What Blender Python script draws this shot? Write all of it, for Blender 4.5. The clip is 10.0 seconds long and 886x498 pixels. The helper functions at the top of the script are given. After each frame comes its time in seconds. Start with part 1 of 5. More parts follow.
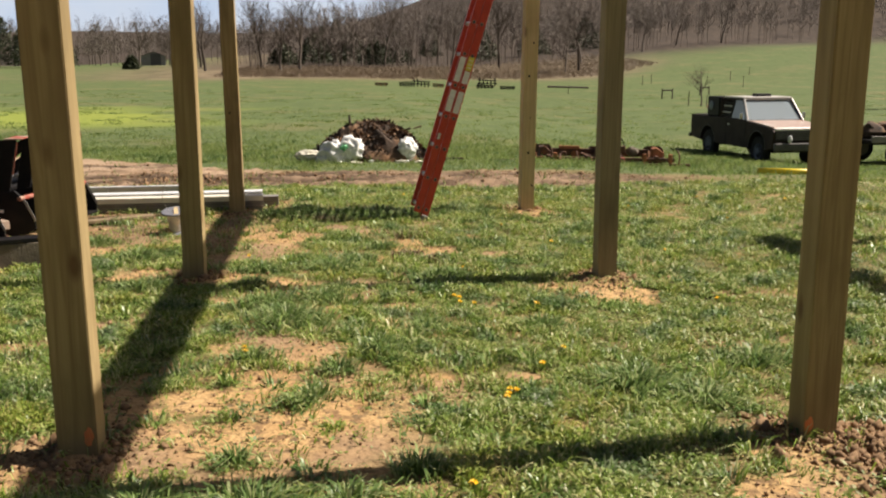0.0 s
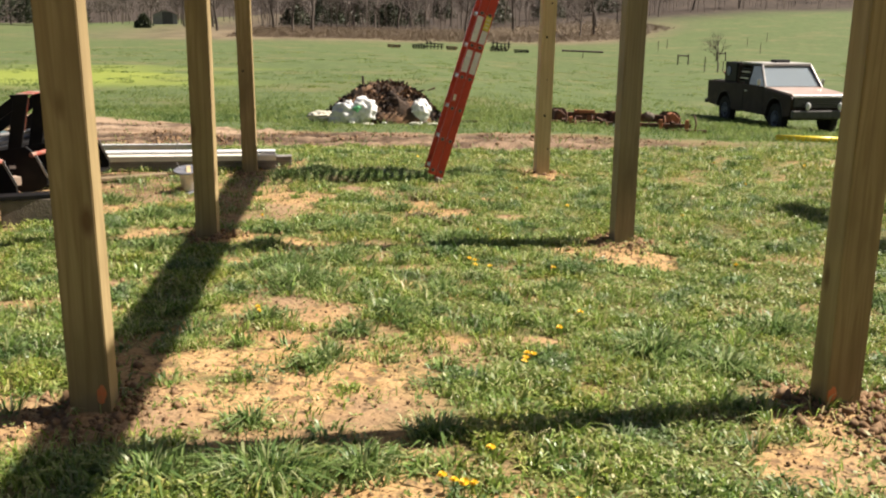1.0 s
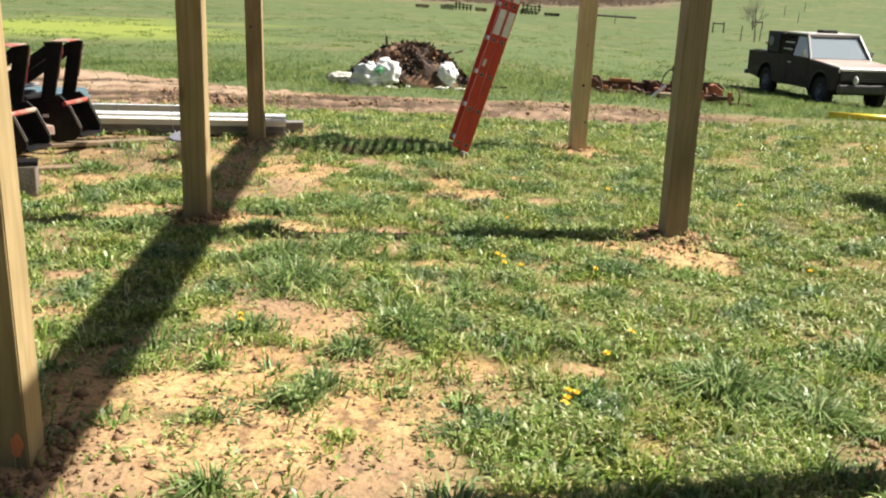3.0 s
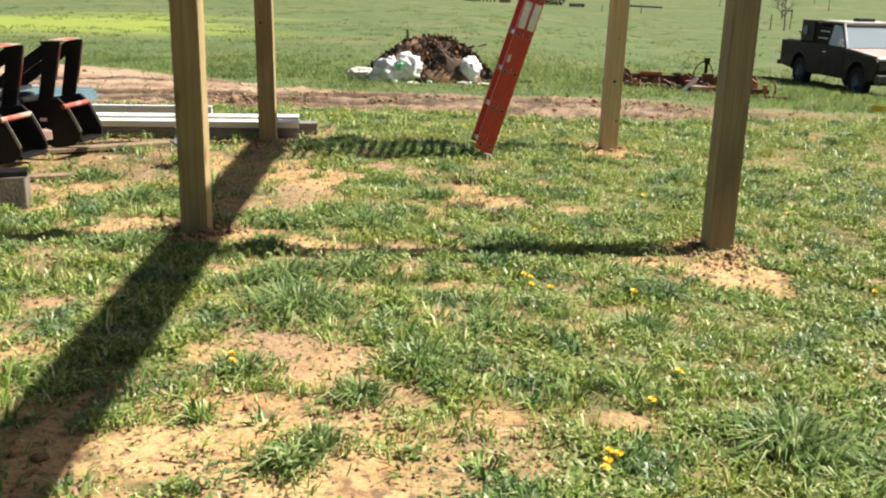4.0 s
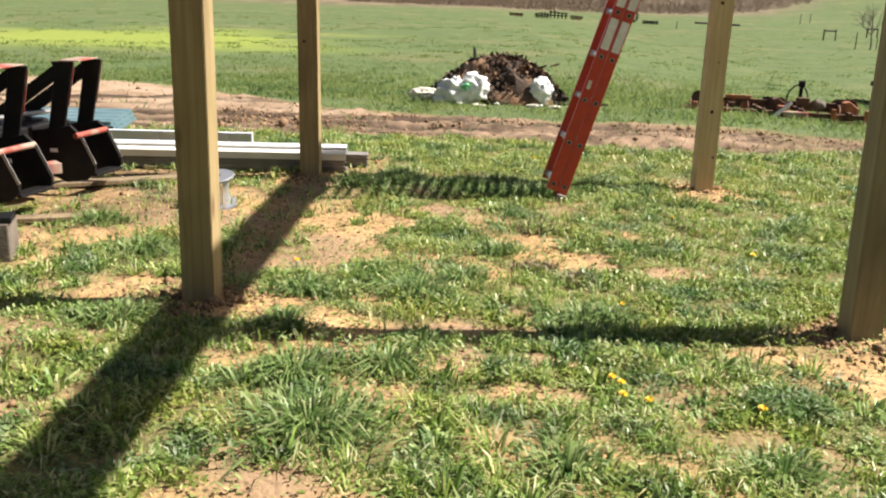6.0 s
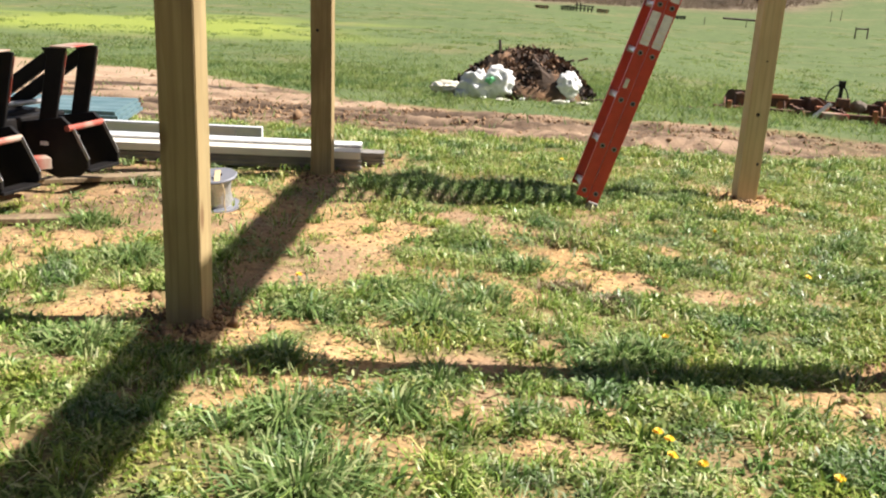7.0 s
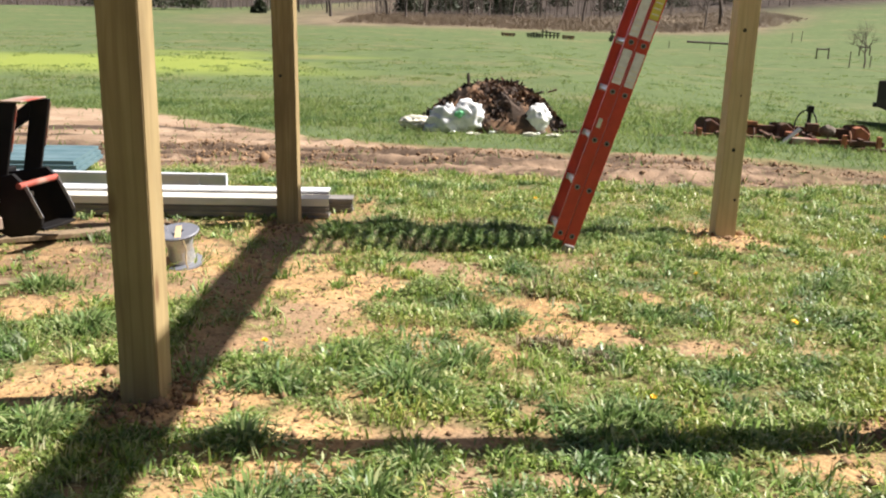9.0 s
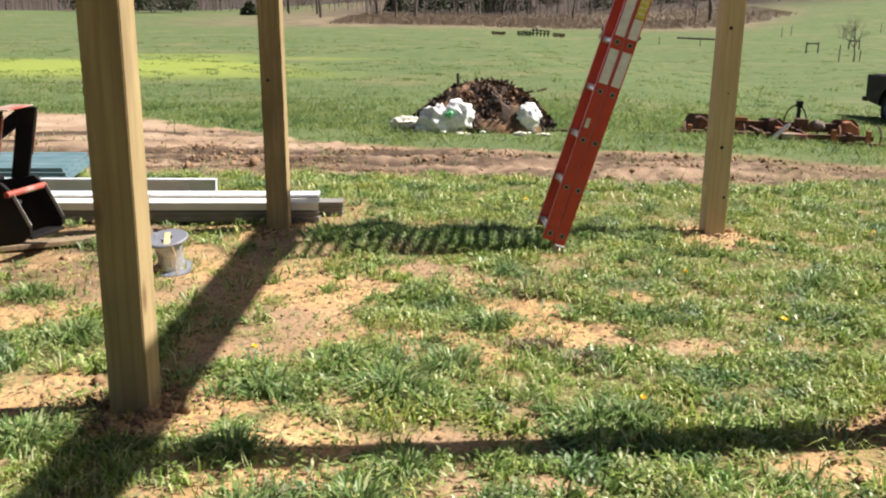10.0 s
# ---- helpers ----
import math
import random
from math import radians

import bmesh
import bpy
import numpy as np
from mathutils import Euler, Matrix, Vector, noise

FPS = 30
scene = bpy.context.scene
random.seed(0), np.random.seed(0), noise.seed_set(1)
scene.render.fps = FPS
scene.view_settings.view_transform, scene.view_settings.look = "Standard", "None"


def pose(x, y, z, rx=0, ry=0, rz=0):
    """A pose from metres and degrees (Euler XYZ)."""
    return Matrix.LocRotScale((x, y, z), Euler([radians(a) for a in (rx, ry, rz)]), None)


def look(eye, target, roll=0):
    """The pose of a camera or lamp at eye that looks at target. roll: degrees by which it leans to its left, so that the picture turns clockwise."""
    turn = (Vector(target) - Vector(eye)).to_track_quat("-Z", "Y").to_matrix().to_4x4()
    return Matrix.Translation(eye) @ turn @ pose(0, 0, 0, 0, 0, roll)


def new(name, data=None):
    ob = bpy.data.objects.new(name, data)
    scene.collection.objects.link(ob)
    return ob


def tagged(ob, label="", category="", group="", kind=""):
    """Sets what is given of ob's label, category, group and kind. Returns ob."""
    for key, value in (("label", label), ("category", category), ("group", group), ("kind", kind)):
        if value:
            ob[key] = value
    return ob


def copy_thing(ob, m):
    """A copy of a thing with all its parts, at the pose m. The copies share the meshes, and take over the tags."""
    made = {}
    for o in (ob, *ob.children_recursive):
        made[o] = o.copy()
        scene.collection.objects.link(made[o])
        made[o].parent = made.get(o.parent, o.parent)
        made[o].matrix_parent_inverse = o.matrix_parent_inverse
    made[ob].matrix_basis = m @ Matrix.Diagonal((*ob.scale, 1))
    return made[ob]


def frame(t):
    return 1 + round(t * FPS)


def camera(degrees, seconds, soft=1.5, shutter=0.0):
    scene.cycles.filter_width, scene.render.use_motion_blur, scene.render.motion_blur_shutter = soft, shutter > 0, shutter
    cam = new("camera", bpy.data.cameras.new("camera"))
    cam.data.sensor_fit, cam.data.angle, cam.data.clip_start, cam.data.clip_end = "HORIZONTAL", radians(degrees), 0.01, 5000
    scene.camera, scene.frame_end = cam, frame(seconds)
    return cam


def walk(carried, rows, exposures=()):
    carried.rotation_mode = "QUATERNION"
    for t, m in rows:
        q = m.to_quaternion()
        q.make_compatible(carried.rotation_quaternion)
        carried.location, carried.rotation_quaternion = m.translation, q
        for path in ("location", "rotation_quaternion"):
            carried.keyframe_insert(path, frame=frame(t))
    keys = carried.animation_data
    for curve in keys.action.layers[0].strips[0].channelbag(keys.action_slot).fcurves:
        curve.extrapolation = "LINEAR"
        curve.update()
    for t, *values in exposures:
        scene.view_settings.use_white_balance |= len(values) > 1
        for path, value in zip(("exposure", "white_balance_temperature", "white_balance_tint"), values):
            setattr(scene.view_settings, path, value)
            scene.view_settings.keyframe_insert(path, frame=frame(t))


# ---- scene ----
cam = camera(52.0, 10.0, soft=2.15)
PATH = [
    (0, (-0.711, 0.339, 1.412), (-0.476, 2.286, 1.019), -0.1),
    (0.5, (-0.728, 0.351, 1.4), (-0.507, 2.29, 0.959), -0.3),
    (1, (-0.735, 0.413, 1.384), (-0.524, 2.346, 0.914), 0.6),
    (1.5, (-0.75, 0.552, 1.356), (-0.538, 2.475, 0.85), 1.4),
    (2, (-0.711, 0.755, 1.351), (-0.508, 2.67, 0.811), 1.6),
    (2.5, (-0.681, 0.993, 1.348), (-0.497, 2.909, 0.806), 2.0),
    (4, (-0.602, 1.723, 1.343), (-0.493, 3.638, 0.776), 1.4),
    (4.5, (-0.569, 1.962, 1.345), (-0.498, 3.878, 0.777), 1.1),
    (5, (-0.55, 2.218, 1.343), (-0.515, 4.14, 0.788), 0.9),
    (5.5, (-0.545, 2.476, 1.335), (-0.544, 4.404, 0.804), 1.0),
    (7, (-0.564, 3.27, 1.298), (-0.64, 5.189, 0.741), 2.5),
    (7.5, (-0.574, 3.367, 1.312), (-0.636, 5.292, 0.771), 2.6),
    (8, (-0.586, 3.459, 1.321), (-0.632, 5.387, 0.792), 2.2),
    (8.5, (-0.593, 3.501, 1.333), (-0.62, 5.436, 0.828), 1.7),
    (9, (-0.57, 3.494, 1.373), (-0.591, 5.431, 0.875), 1.2),
    (9.5, (-0.553, 3.49, 1.393), (-0.566, 5.427, 0.895), 0.7),
    (10, (-0.546, 3.496, 1.39), (-0.554, 5.432, 0.891), 0.4),
]
EXPOSURES = [(0, 0.76, 6950, 14), (0.5, 1.13, 6900, 14), (1, 1.05, 6800, 13.5), (2, 1.27, 6480, 11.5), (4.5, 1.26, 6400, 11.5), (5, 1.03, 6420, 11.5),
             (5.5, 1.2, 6420, 11.5), (7, 1.33, 6380, 13.5), (8, 1.48, 6300, 14), (8.5, 1.27, 6280, 14), (9, 1.24, 6280, 14), (10, 1.2, 6280, 14)]
walk(cam, [(t, look(eye, target, roll)) for t, eye, target, roll in PATH], EXPOSURES)

# ---------- world, sun ----------
SUN_DIR = Vector((1.0, 0.155, 1.13)).normalized()
world = bpy.data.worlds.new("sky")
scene.world = world
world.use_nodes = True
wn = world.node_tree
sky = wn.nodes.new("ShaderNodeTexSky")
sky.sky_type = "NISHITA"
sky.sun_disc = False
sky.sun_elevation = math.asin(SUN_DIR.z)
sky.sun_rotation = math.atan2(SUN_DIR.x, SUN_DIR.y)
sky.air_density, sky.dust_density, sky.ozone_density = 1.0, 3.5, 1.5
wn.links.new(sky.outputs[0], wn.nodes["Background"].inputs[0])
wn.nodes["Background"].inputs[1].default_value = 0.025
sun = new("sun", bpy.data.lights.new("sun", "SUN"))
sun.data.energy, sun.data.angle, sun.data.color = 5.0, radians(0.55), (1.0, 0.94, 0.84)
sun.matrix_basis = look(tuple(SUN_DIR * 60), (0, 0, 0))


def sky_backdrop():
    """Pale bright haze low over the far ridge."""
    m = bpy.data.materials.new("pale_sky")
    m.use_nodes = True
    n, l = m.node_tree.nodes, m.node_tree.links
    n.remove(n["Principled BSDF"])
    e, t, co, r = n.new("ShaderNodeEmission"), n.new("ShaderNodeTexNoise"), n.new("ShaderNodeTexCoord"), n.new("ShaderNodeValToRGB")
    t.inputs["Scale"].default_value, t.inputs["Detail"].default_value = 0.004, 5
    r.color_ramp.elements[0].color, r.color_ramp.elements[1].color = (0.56, 0.74, 1.0, 1), (0.86, 0.93, 1.0, 1)
    r.color_ramp.elements[0].position, r.color_ramp.elements[1].position = 0.35, 0.7
    e.inputs["Strength"].default_value = 0.5
    l.new(co.outputs["Object"], t.inputs["Vector"])
    l.new(t.outputs[0], r.inputs[0])
    l.new(r.outputs[0], e.inputs[0])
    l.new(e.outputs[0], n["Material Output"].inputs[0])
    me = bpy.data.meshes.new("sky_backdrop")
    an = [radians(30 + 5 * k) for k in range(25)]
    vs = [(1400 * math.cos(a), 1400 * math.sin(a), z) for a in an for z in (-40, 260)]
    me.from_pydata(vs, [], [(2 * k, 2 * k + 1, 2 * k + 3, 2 * k + 2) for k in range(24)])
    me.materials.append(m)
    tagged(new("backdrop", me), "pale hazy blue sky low over the ridge", "sky", kind="structure")


sky_backdrop()


# ---------- number helpers ----------
def vnoise(x, y, size, seed=0):
    """Smooth value noise in 0..1, cells of that size."""
    x, y = np.asarray(x, float) / size + 57.3 * seed, np.asarray(y, float) / size - 31.7 * seed
    i, j = np.floor(x).astype(np.int64), np.floor(y).astype(np.int64)
    u, v = x - i, y - j
    u, v = u * u * (3 - 2 * u), v * v * (3 - 2 * v)

    def h(a, b):
        n = (a * 374761393 + b * 668265263 + seed * 974711) & 0x7FFFFFFF
        n = ((n ^ (n >> 13)) * 1274126177) & 0x7FFFFFFF
        return ((n ^ (n >> 16)) & 0xFFFF) / 65535.0

    return (h(i, j) * (1 - u) + h(i + 1, j) * u) * (1 - v) + (h(i, j + 1) * (1 - u) + h(i + 1, j + 1) * u) * v


def fnoise(x, y, size, seed=0):
    return 0.55 * vnoise(x, y, size, seed) + 0.3 * vnoise(x, y, size / 2.3, seed + 1) + 0.15 * vnoise(x, y, size / 5.1, seed + 2)


def step(a, b, x):
    t = np.clip((np.asarray(x, float) - a) / (b - a), 0, 1)
    return t * t * (3 - 2 * t)


# ---------- the lie of the land ----------
POSTS = [(-1.67, 3.65), (-1.67, 6.53), (-1.67, 9.41), (1.21, 3.64), (1.21, 6.53), (1.30, 9.66)]
# bare patches of soil: x, y, half-width, half-depth
FRONT_PATCHES = [
    (-0.95, 4.99, 0.28, 0.17), (-0.88, 4.74, 0.26, 0.22), (-0.95, 4.36, 0.34, 0.26), (-1.07, 4.15, 0.42, 0.24), (-0.70, 4.38, 0.17, 0.18), (-0.30, 4.40, 0.15, 0.12),
    (-0.62, 3.03, 0.2, 0.14), (-0.17, 2.92, 0.17, 0.09), (1.0, 3.12, 0.3, 0.25), (-0.87, 3.84, 0.34, 0.42), (-1.34, 3.68, 0.32, 0.3), (-0.74, 3.67, 0.2, 0.22),
    (-1.86, 3.58, 0.34, 0.28), (-1.6, 4.1, 0.15, 0.28), (0.2, 4.41, 0.09, 0.06), (0.56, 4.88, 0.09, 0.07), (1.25, 3.45, 0.40, 0.32), (1.55, 3.1, 0.25, 0.2),
]
MIDDLE_PATCHES = [
    (1.22, 6.12, 0.32, 0.32), (-2.12, 6.64, 0.22, 0.2), (-2.05, 6.48, 0.16, 0.12), (-1.99, 6.1, 0.13, 0.12), (-2.07, 5.41, 0.13, 0.08), (-1.02, 6.3, 0.22, 0.17),
    (-1.06, 6.12, 0.2, 0.11), (-0.60, 6.34, 0.17, 0.09), (-0.55, 6.0, 0.14, 0.14), (-0.24, 5.75, 0.18, 0.1), (-1.40, 6.57, 0.15, 0.22), (0.76, 6.28, 0.18, 0.1),
    (0.98, 6.52, 0.12, 0.1), (-0.17, 6.07, 0.12, 0.06), (-1.43, 7.13, 0.13, 0.19), (-0.37, 7.16, 0.13, 0.1), (0.11, 7.46, 0.2, 0.22), (0.6, 7.36, 0.18, 0.1),
]
BACK_PATCHES = [
    (-0.14, 7.7, 0.26, 0.36), (-2.42, 8.0, 0.45, 0.48), (-1.72, 8.29, 0.45, 0.7), (-1.18, 7.72, 0.26, 0.4), (-2.36, 8.66, 0.3, 0.24), (-0.39, 8.29, 0.2, 0.2),
    (-1.11, 8.05, 0.32, 0.22), (-2.45, 7.6, 0.24, 0.24), (-0.71, 8.45, 0.36, 0.17), (-2.03, 8.72, 0.24, 0.24), (0.41, 8.1, 0.12, 0.1), (-3.0, 9.2, 0.9, 0.4),
    (-1.6, 9.15, 0.36, 0.3), (1.30, 9.5, 0.30, 0.2), (-2.9, 8.5, 0.5, 0.4), (-3.1, 7.6, 0.5, 0.4),
]
PATCHES = FRONT_PATCHES + MIDDLE_PATCHES + BACK_PATCHES


def road(x, y):
    """1 on the muddy track, 0 off it."""
    w = 0.9 * (fnoise(x, y, 1.1, 11) - 0.5)
    near = 11.85 + w * 0.5
    far = np.interp(x, (-14, -10, -6.6, -4.2, -2.4, -1, 0.5, 2, 4, 8), (21.5, 21.2, 19.6, 17.1, 15.2, 14.6, 13.9, 13.9, 13.3, 12.9)) + w * 1.1
    fade = 1 - 0.85 * step(2.5, 6.0, np.asarray(x, float) + 3 * w)
    return step(-0.15, 0.15, y - near) * step(0.25, -0.25, y - far) * fade


def bare(x, y):
    """1 where the soil shows."""
    x, y = np.asarray(x, float), np.asarray(y, float)
    wob = 1.3 * (fnoise(x, y, 0.14, 3) - 0.5) + 0.6 * (fnoise(x, y, 0.4, 5) - 0.5)
    b = np.zeros_like(x + y)
    for px, py, rx, ry in PATCHES:
        d = np.sqrt(((x - px) / rx) ** 2 + ((y - py) / ry) ** 2) + wob
        b = np.maximum(b, step(1.35, 0.7, d))
    for px, py in POSTS:
        b = np.maximum(b, step(0.34, 0.2, np.hypot(x - px, y - py) + 0.12 * wob))
    left = 0.55 + 0.45 * step(0.9, -1.4, x)
    specks = step(0.53, 0.66, fnoise(x, y, 0.36, 8)) * left * step(12, 10.5, y)
    return np.clip(np.maximum(np.maximum(b, 0.85 * specks), road(x, y)), 0, 1)


def lugs(x, y):
    """Tread prints: slanting bars pressed along the wheel tracks."""
    c = y + 0.2 * np.sin(x * 0.5)
    out = np.zeros_like(x + y)
    for mid, half, lean in ((12.2, 0.17, 1.0), (12.62, 0.15, -1.0), (13.35, 0.2, 1.0), (13.8, 0.16, -1.0)):
        out = out + np.sin(2 * np.pi * (x + lean * (c - mid) * 0.8) / 0.17 + 3 * vnoise(x, y, 1.5, 33)) * step(half, half * 0.7, np.abs(c - mid))
    return out * step(0.25, 0.55, fnoise(x * 0.5, y, 0.8, 34))


def ground_z(x, y, fine=True):
    x, y = np.asarray(x, float), np.asarray(y, float)
    z = -0.04 * np.clip(y - 10.5, 0, 13) - 0.07 * np.clip(x - 3.0, 0, 8.5) * step(11, 16, y)
    z = z - 0.035 * np.clip(x + 1.2, 0, 2.6) * step(13.5, 10.5, y)
    z = z + (1.7 + 0.4) * step(65, 165, y) + step(60, 120, y) * 0.42 * step(3, 12, x)
    z = z + 4.6 * step(85, 210, y) * step(8, 85, x)
    z = z + 80 * step(238, 490, y + 0.35 * np.clip(x, -50, 200)) * step(-40, 260, x)
    z = z + 6 * step(150, 330, y) * step(-90, 10, x)
    z = z + 25 * step(380, 760, y) * step(260, -60, x) * (0.8 + 0.4 * vnoise(x, y, 170, 4))
    z = z + 0.35 * (vnoise(x, y, 26, 2) - 0.5) * step(18, 40, y)
    if fine:
        for px, py in POSTS:
            d = np.hypot(x - px, y - py)
            z = z + 0.03 * np.exp(-(d / 0.2) ** 2) * (0.5 + vnoise(x, y, 0.07, 9))
        z = z + 0.06 * np.exp(-(((x - 1.52) / 0.26) ** 2 + ((y - 3.42) / 0.24) ** 2)) * (0.6 + 0.8 * vnoise(x, y, 0.06, 10))
        near = step(30, 14, y)
        z = z + near * (0.035 * (fnoise(x, y, 0.7, 6) - 0.5) + 0.014 * (fnoise(x, y, 0.12, 7) - 0.5))
        r = road(x, y)
        ruts = -0.7 * np.exp(-(((y + 0.2 * np.sin(x * 0.5) - 12.05) / 0.1) ** 2)) - 0.7 * np.exp(-(((y + 0.2 * np.sin(x * 0.5) - 13.0) / 0.12) ** 2)) - np.exp(-(((y + 0.2 * np.sin(x * 0.5) - 12.45) / 0.16) ** 2)) - np.exp(-(((y + 0.2 * np.sin(x * 0.5) - 13.55) / 0.2) ** 2)) + 0.4 * np.cos(y * 9)
        z = z + 0.006 * lugs(x, y) * r
        z = z + r * (0.06 * ruts + 0.075 * (fnoise(x * 0.7, y, 0.22, 12) - 0.5) + 0.03 * (vnoise(x, y, 0.08, 13) - 0.5) - 0.01)
    return z


def gz(x, y, fine=False):
    return float(ground_z(np.array([x]), np.array([y]), fine)[0])


# ---------- materials ----------
def material(name, base, rough=0.6, metal=0.0, other=None, size=8.0, mix=(0.35, 0.7), bump=0.2, bump_size=40.0, stretch=(1, 1, 1), spread=0.0, third=None, third_size=2.0, third_range=(0.55, 0.7)):
    """A noise-varied surface: two colours blended by one noise, a third in larger blotches, and a fine relief."""
    m = bpy.data.materials.new(name)
    m.use_nodes = True
    n, l = m.node_tree.nodes, m.node_tree.links
    b = n["Principled BSDF"]
    b.inputs["Roughness"].default_value, b.inputs["Metallic"].default_value = rough, metal
    co, mp = n.new("ShaderNodeTexCoord"), n.new("ShaderNodeMapping")
    mp.inputs["Scale"].default_value = stretch
    l.new(co.outputs["Object"], mp.inputs[0])

    def noise_of(scale, detail=5):
        t = n.new("ShaderNodeTexNoise")
        t.inputs["Scale"].default_value, t.inputs["Detail"].default_value = scale, detail
        l.new(mp.outputs[0], t.inputs["Vector"])
        return t.outputs[0]

    def ramp(out, lo, hi):
        r = n.new("ShaderNodeMapRange")
        r.inputs[1].default_value, r.inputs[2].default_value = lo, hi
        l.new(out, r.inputs[0])
        return r.outputs[0]

    def blend(f, a, c):
        x = n.new("ShaderNodeMix")
        x.data_type = "RGBA"
        l.new(f, x.inputs[0])
        for k, v in ((6, a), (7, c)):
            if isinstance(v, tuple):
                x.inputs[k].default_value = (*v, 1)
            else:
                l.new(v, x.inputs[k])
        return x.outputs[2]

    col = blend(ramp(noise_of(size), *mix), base, other or tuple(c * 0.75 for c in base))
    if third:
        col = blend(ramp(noise_of(third_size, 6), *third_range), col, third)
    if spread:
        info = n.new("ShaderNodeObjectInfo")
        hsv = n.new("ShaderNodeHueSaturation")
        hsv.inputs["Value"].default_value = 1.0
        r = n.new("ShaderNodeMapRange")
        r.inputs[3].default_value, r.inputs[4].default_value = 1 - spread, 1 + spread
        l.new(info.outputs["Random"], r.inputs[0])
        l.new(r.outputs[0], hsv.inputs["Value"])
        l.new(col, hsv.inputs["Color"])
        col = hsv.outputs[0]
    l.new(col, b.inputs["Base Color"])
    if bump:
        bp = n.new("ShaderNodeBump")
        bp.inputs["Strength"].default_value, bp.inputs["Distance"].default_value = bump, 0.01
        l.new(noise_of(bump_size, 4), bp.inputs["Height"])
        l.new(bp.outputs[0], b.inputs["Normal"])
    return m


def wood_material(name, pale, dark, knots=(0.16, 0.09, 0.04)):
    """Sawn treated pine: long grain, darker streaks, knots, greenish stain."""
    m = bpy.data.materials.new(name)
    m.use_nodes = True
    n, l = m.node_tree.nodes, m.node_tree.links
    b = n["Principled BSDF"]
    b.inputs["Roughness"].default_value = 0.72
    co, info, add = n.new("ShaderNodeTexCoord"), n.new("ShaderNodeObjectInfo"), n.new("ShaderNodeVectorMath")
    mul = n.new("ShaderNodeMath")
    mul.operation, mul.inputs[1].default_value = "MULTIPLY", 40.0
    l.new(info.outputs["Random"], mul.inputs[0])
    l.new(co.outputs["Object"], add.inputs[0])
    l.new(mul.outputs[0], add.inputs[1])

    def mapped(s):
        mp = n.new("ShaderNodeMapping")
        mp.inputs["Scale"].default_value = s
        l.new(add.outputs[0], mp.inputs[0])
        return mp.outputs[0]

    def noise_of(vec, scale, detail=4, warp=0.0):
        t = n.new("ShaderNodeTexNoise")
        t.inputs["Scale"].default_value, t.inputs["Detail"].default_value, t.inputs["Distortion"].default_value = scale, detail, warp
        l.new(vec, t.inputs["Vector"])
        return t.outputs[0]

    def ramp(out, lo, hi):
        r = n.new("ShaderNodeMapRange")
        r.inputs[1].default_value, r.inputs[2].default_value = lo, hi
        l.new(out, r.inputs[0])
        return r.outputs[0]

    def blend(f, a, c):
        x = n.new("ShaderNodeMix")
        x.data_type = "RGBA"
        l.new(f, x.inputs[0])
        for k, v in ((6, a), (7, c)):
            if isinstance(v, tuple):
                x.inputs[k].default_value = (*v, 1)
            else:
                l.new(v, x.inputs[k])
        return x.outputs[2]

    grain = noise_of(mapped((15, 15, 0.9)), 1.6, 5, 1.6)
    broad = noise_of(mapped((7, 7, 0.45)), 1.0, 3, 0.8)
    col = blend(ramp(grain, 0.35, 0.7), pale, dark)
    col = blend(ramp(broad, 0.5, 0.75), col, tuple(0.7 * a + 0.3 * c * 0.85 for a, c in zip(dark, pale)))
    rings = n.new("ShaderNodeTexWave")
    rings.wave_type, rings.bands_direction = "BANDS", "X"
    for key, value in (("Scale", 1.7), ("Distortion", 9.0), ("Detail", 2.0), ("Detail Scale", 0.8)):
        rings.inputs[key].default_value = value
    l.new(mapped((4.5, 4.5, 0.55)), rings.inputs["Vector"])
    col = blend(ramp(rings.outputs["Fac"], 0.66, 1.9), col, tuple(0.62 * v_ for v_ in dark))
    v = n.new("ShaderNodeTexVoronoi")
    v.inputs["Scale"].default_value = 1.0
    l.new(mapped((5.5, 5.5, 2.2)), v.inputs["Vector"])
    col = blend(ramp(v.outputs["Distance"], 0.16, 0.06), col, knots)
    stain = noise_of(mapped((3, 3, 1.3)), 1.3, 6)
    col = blend(ramp(stain, 0.5, 0.75), col, tuple(0.72 * v_ for v_ in dark))
    l.new(col, b.inputs["Base Color"])
    bp = n.new("ShaderNodeBump")
    bp.inputs["Strength"].default_value, bp.inputs["Distance"].default_value = 0.1, 0.002
    l.new(grain, bp.inputs["Height"])
    l.new(bp.outputs[0], b.inputs["Normal"])
    return m


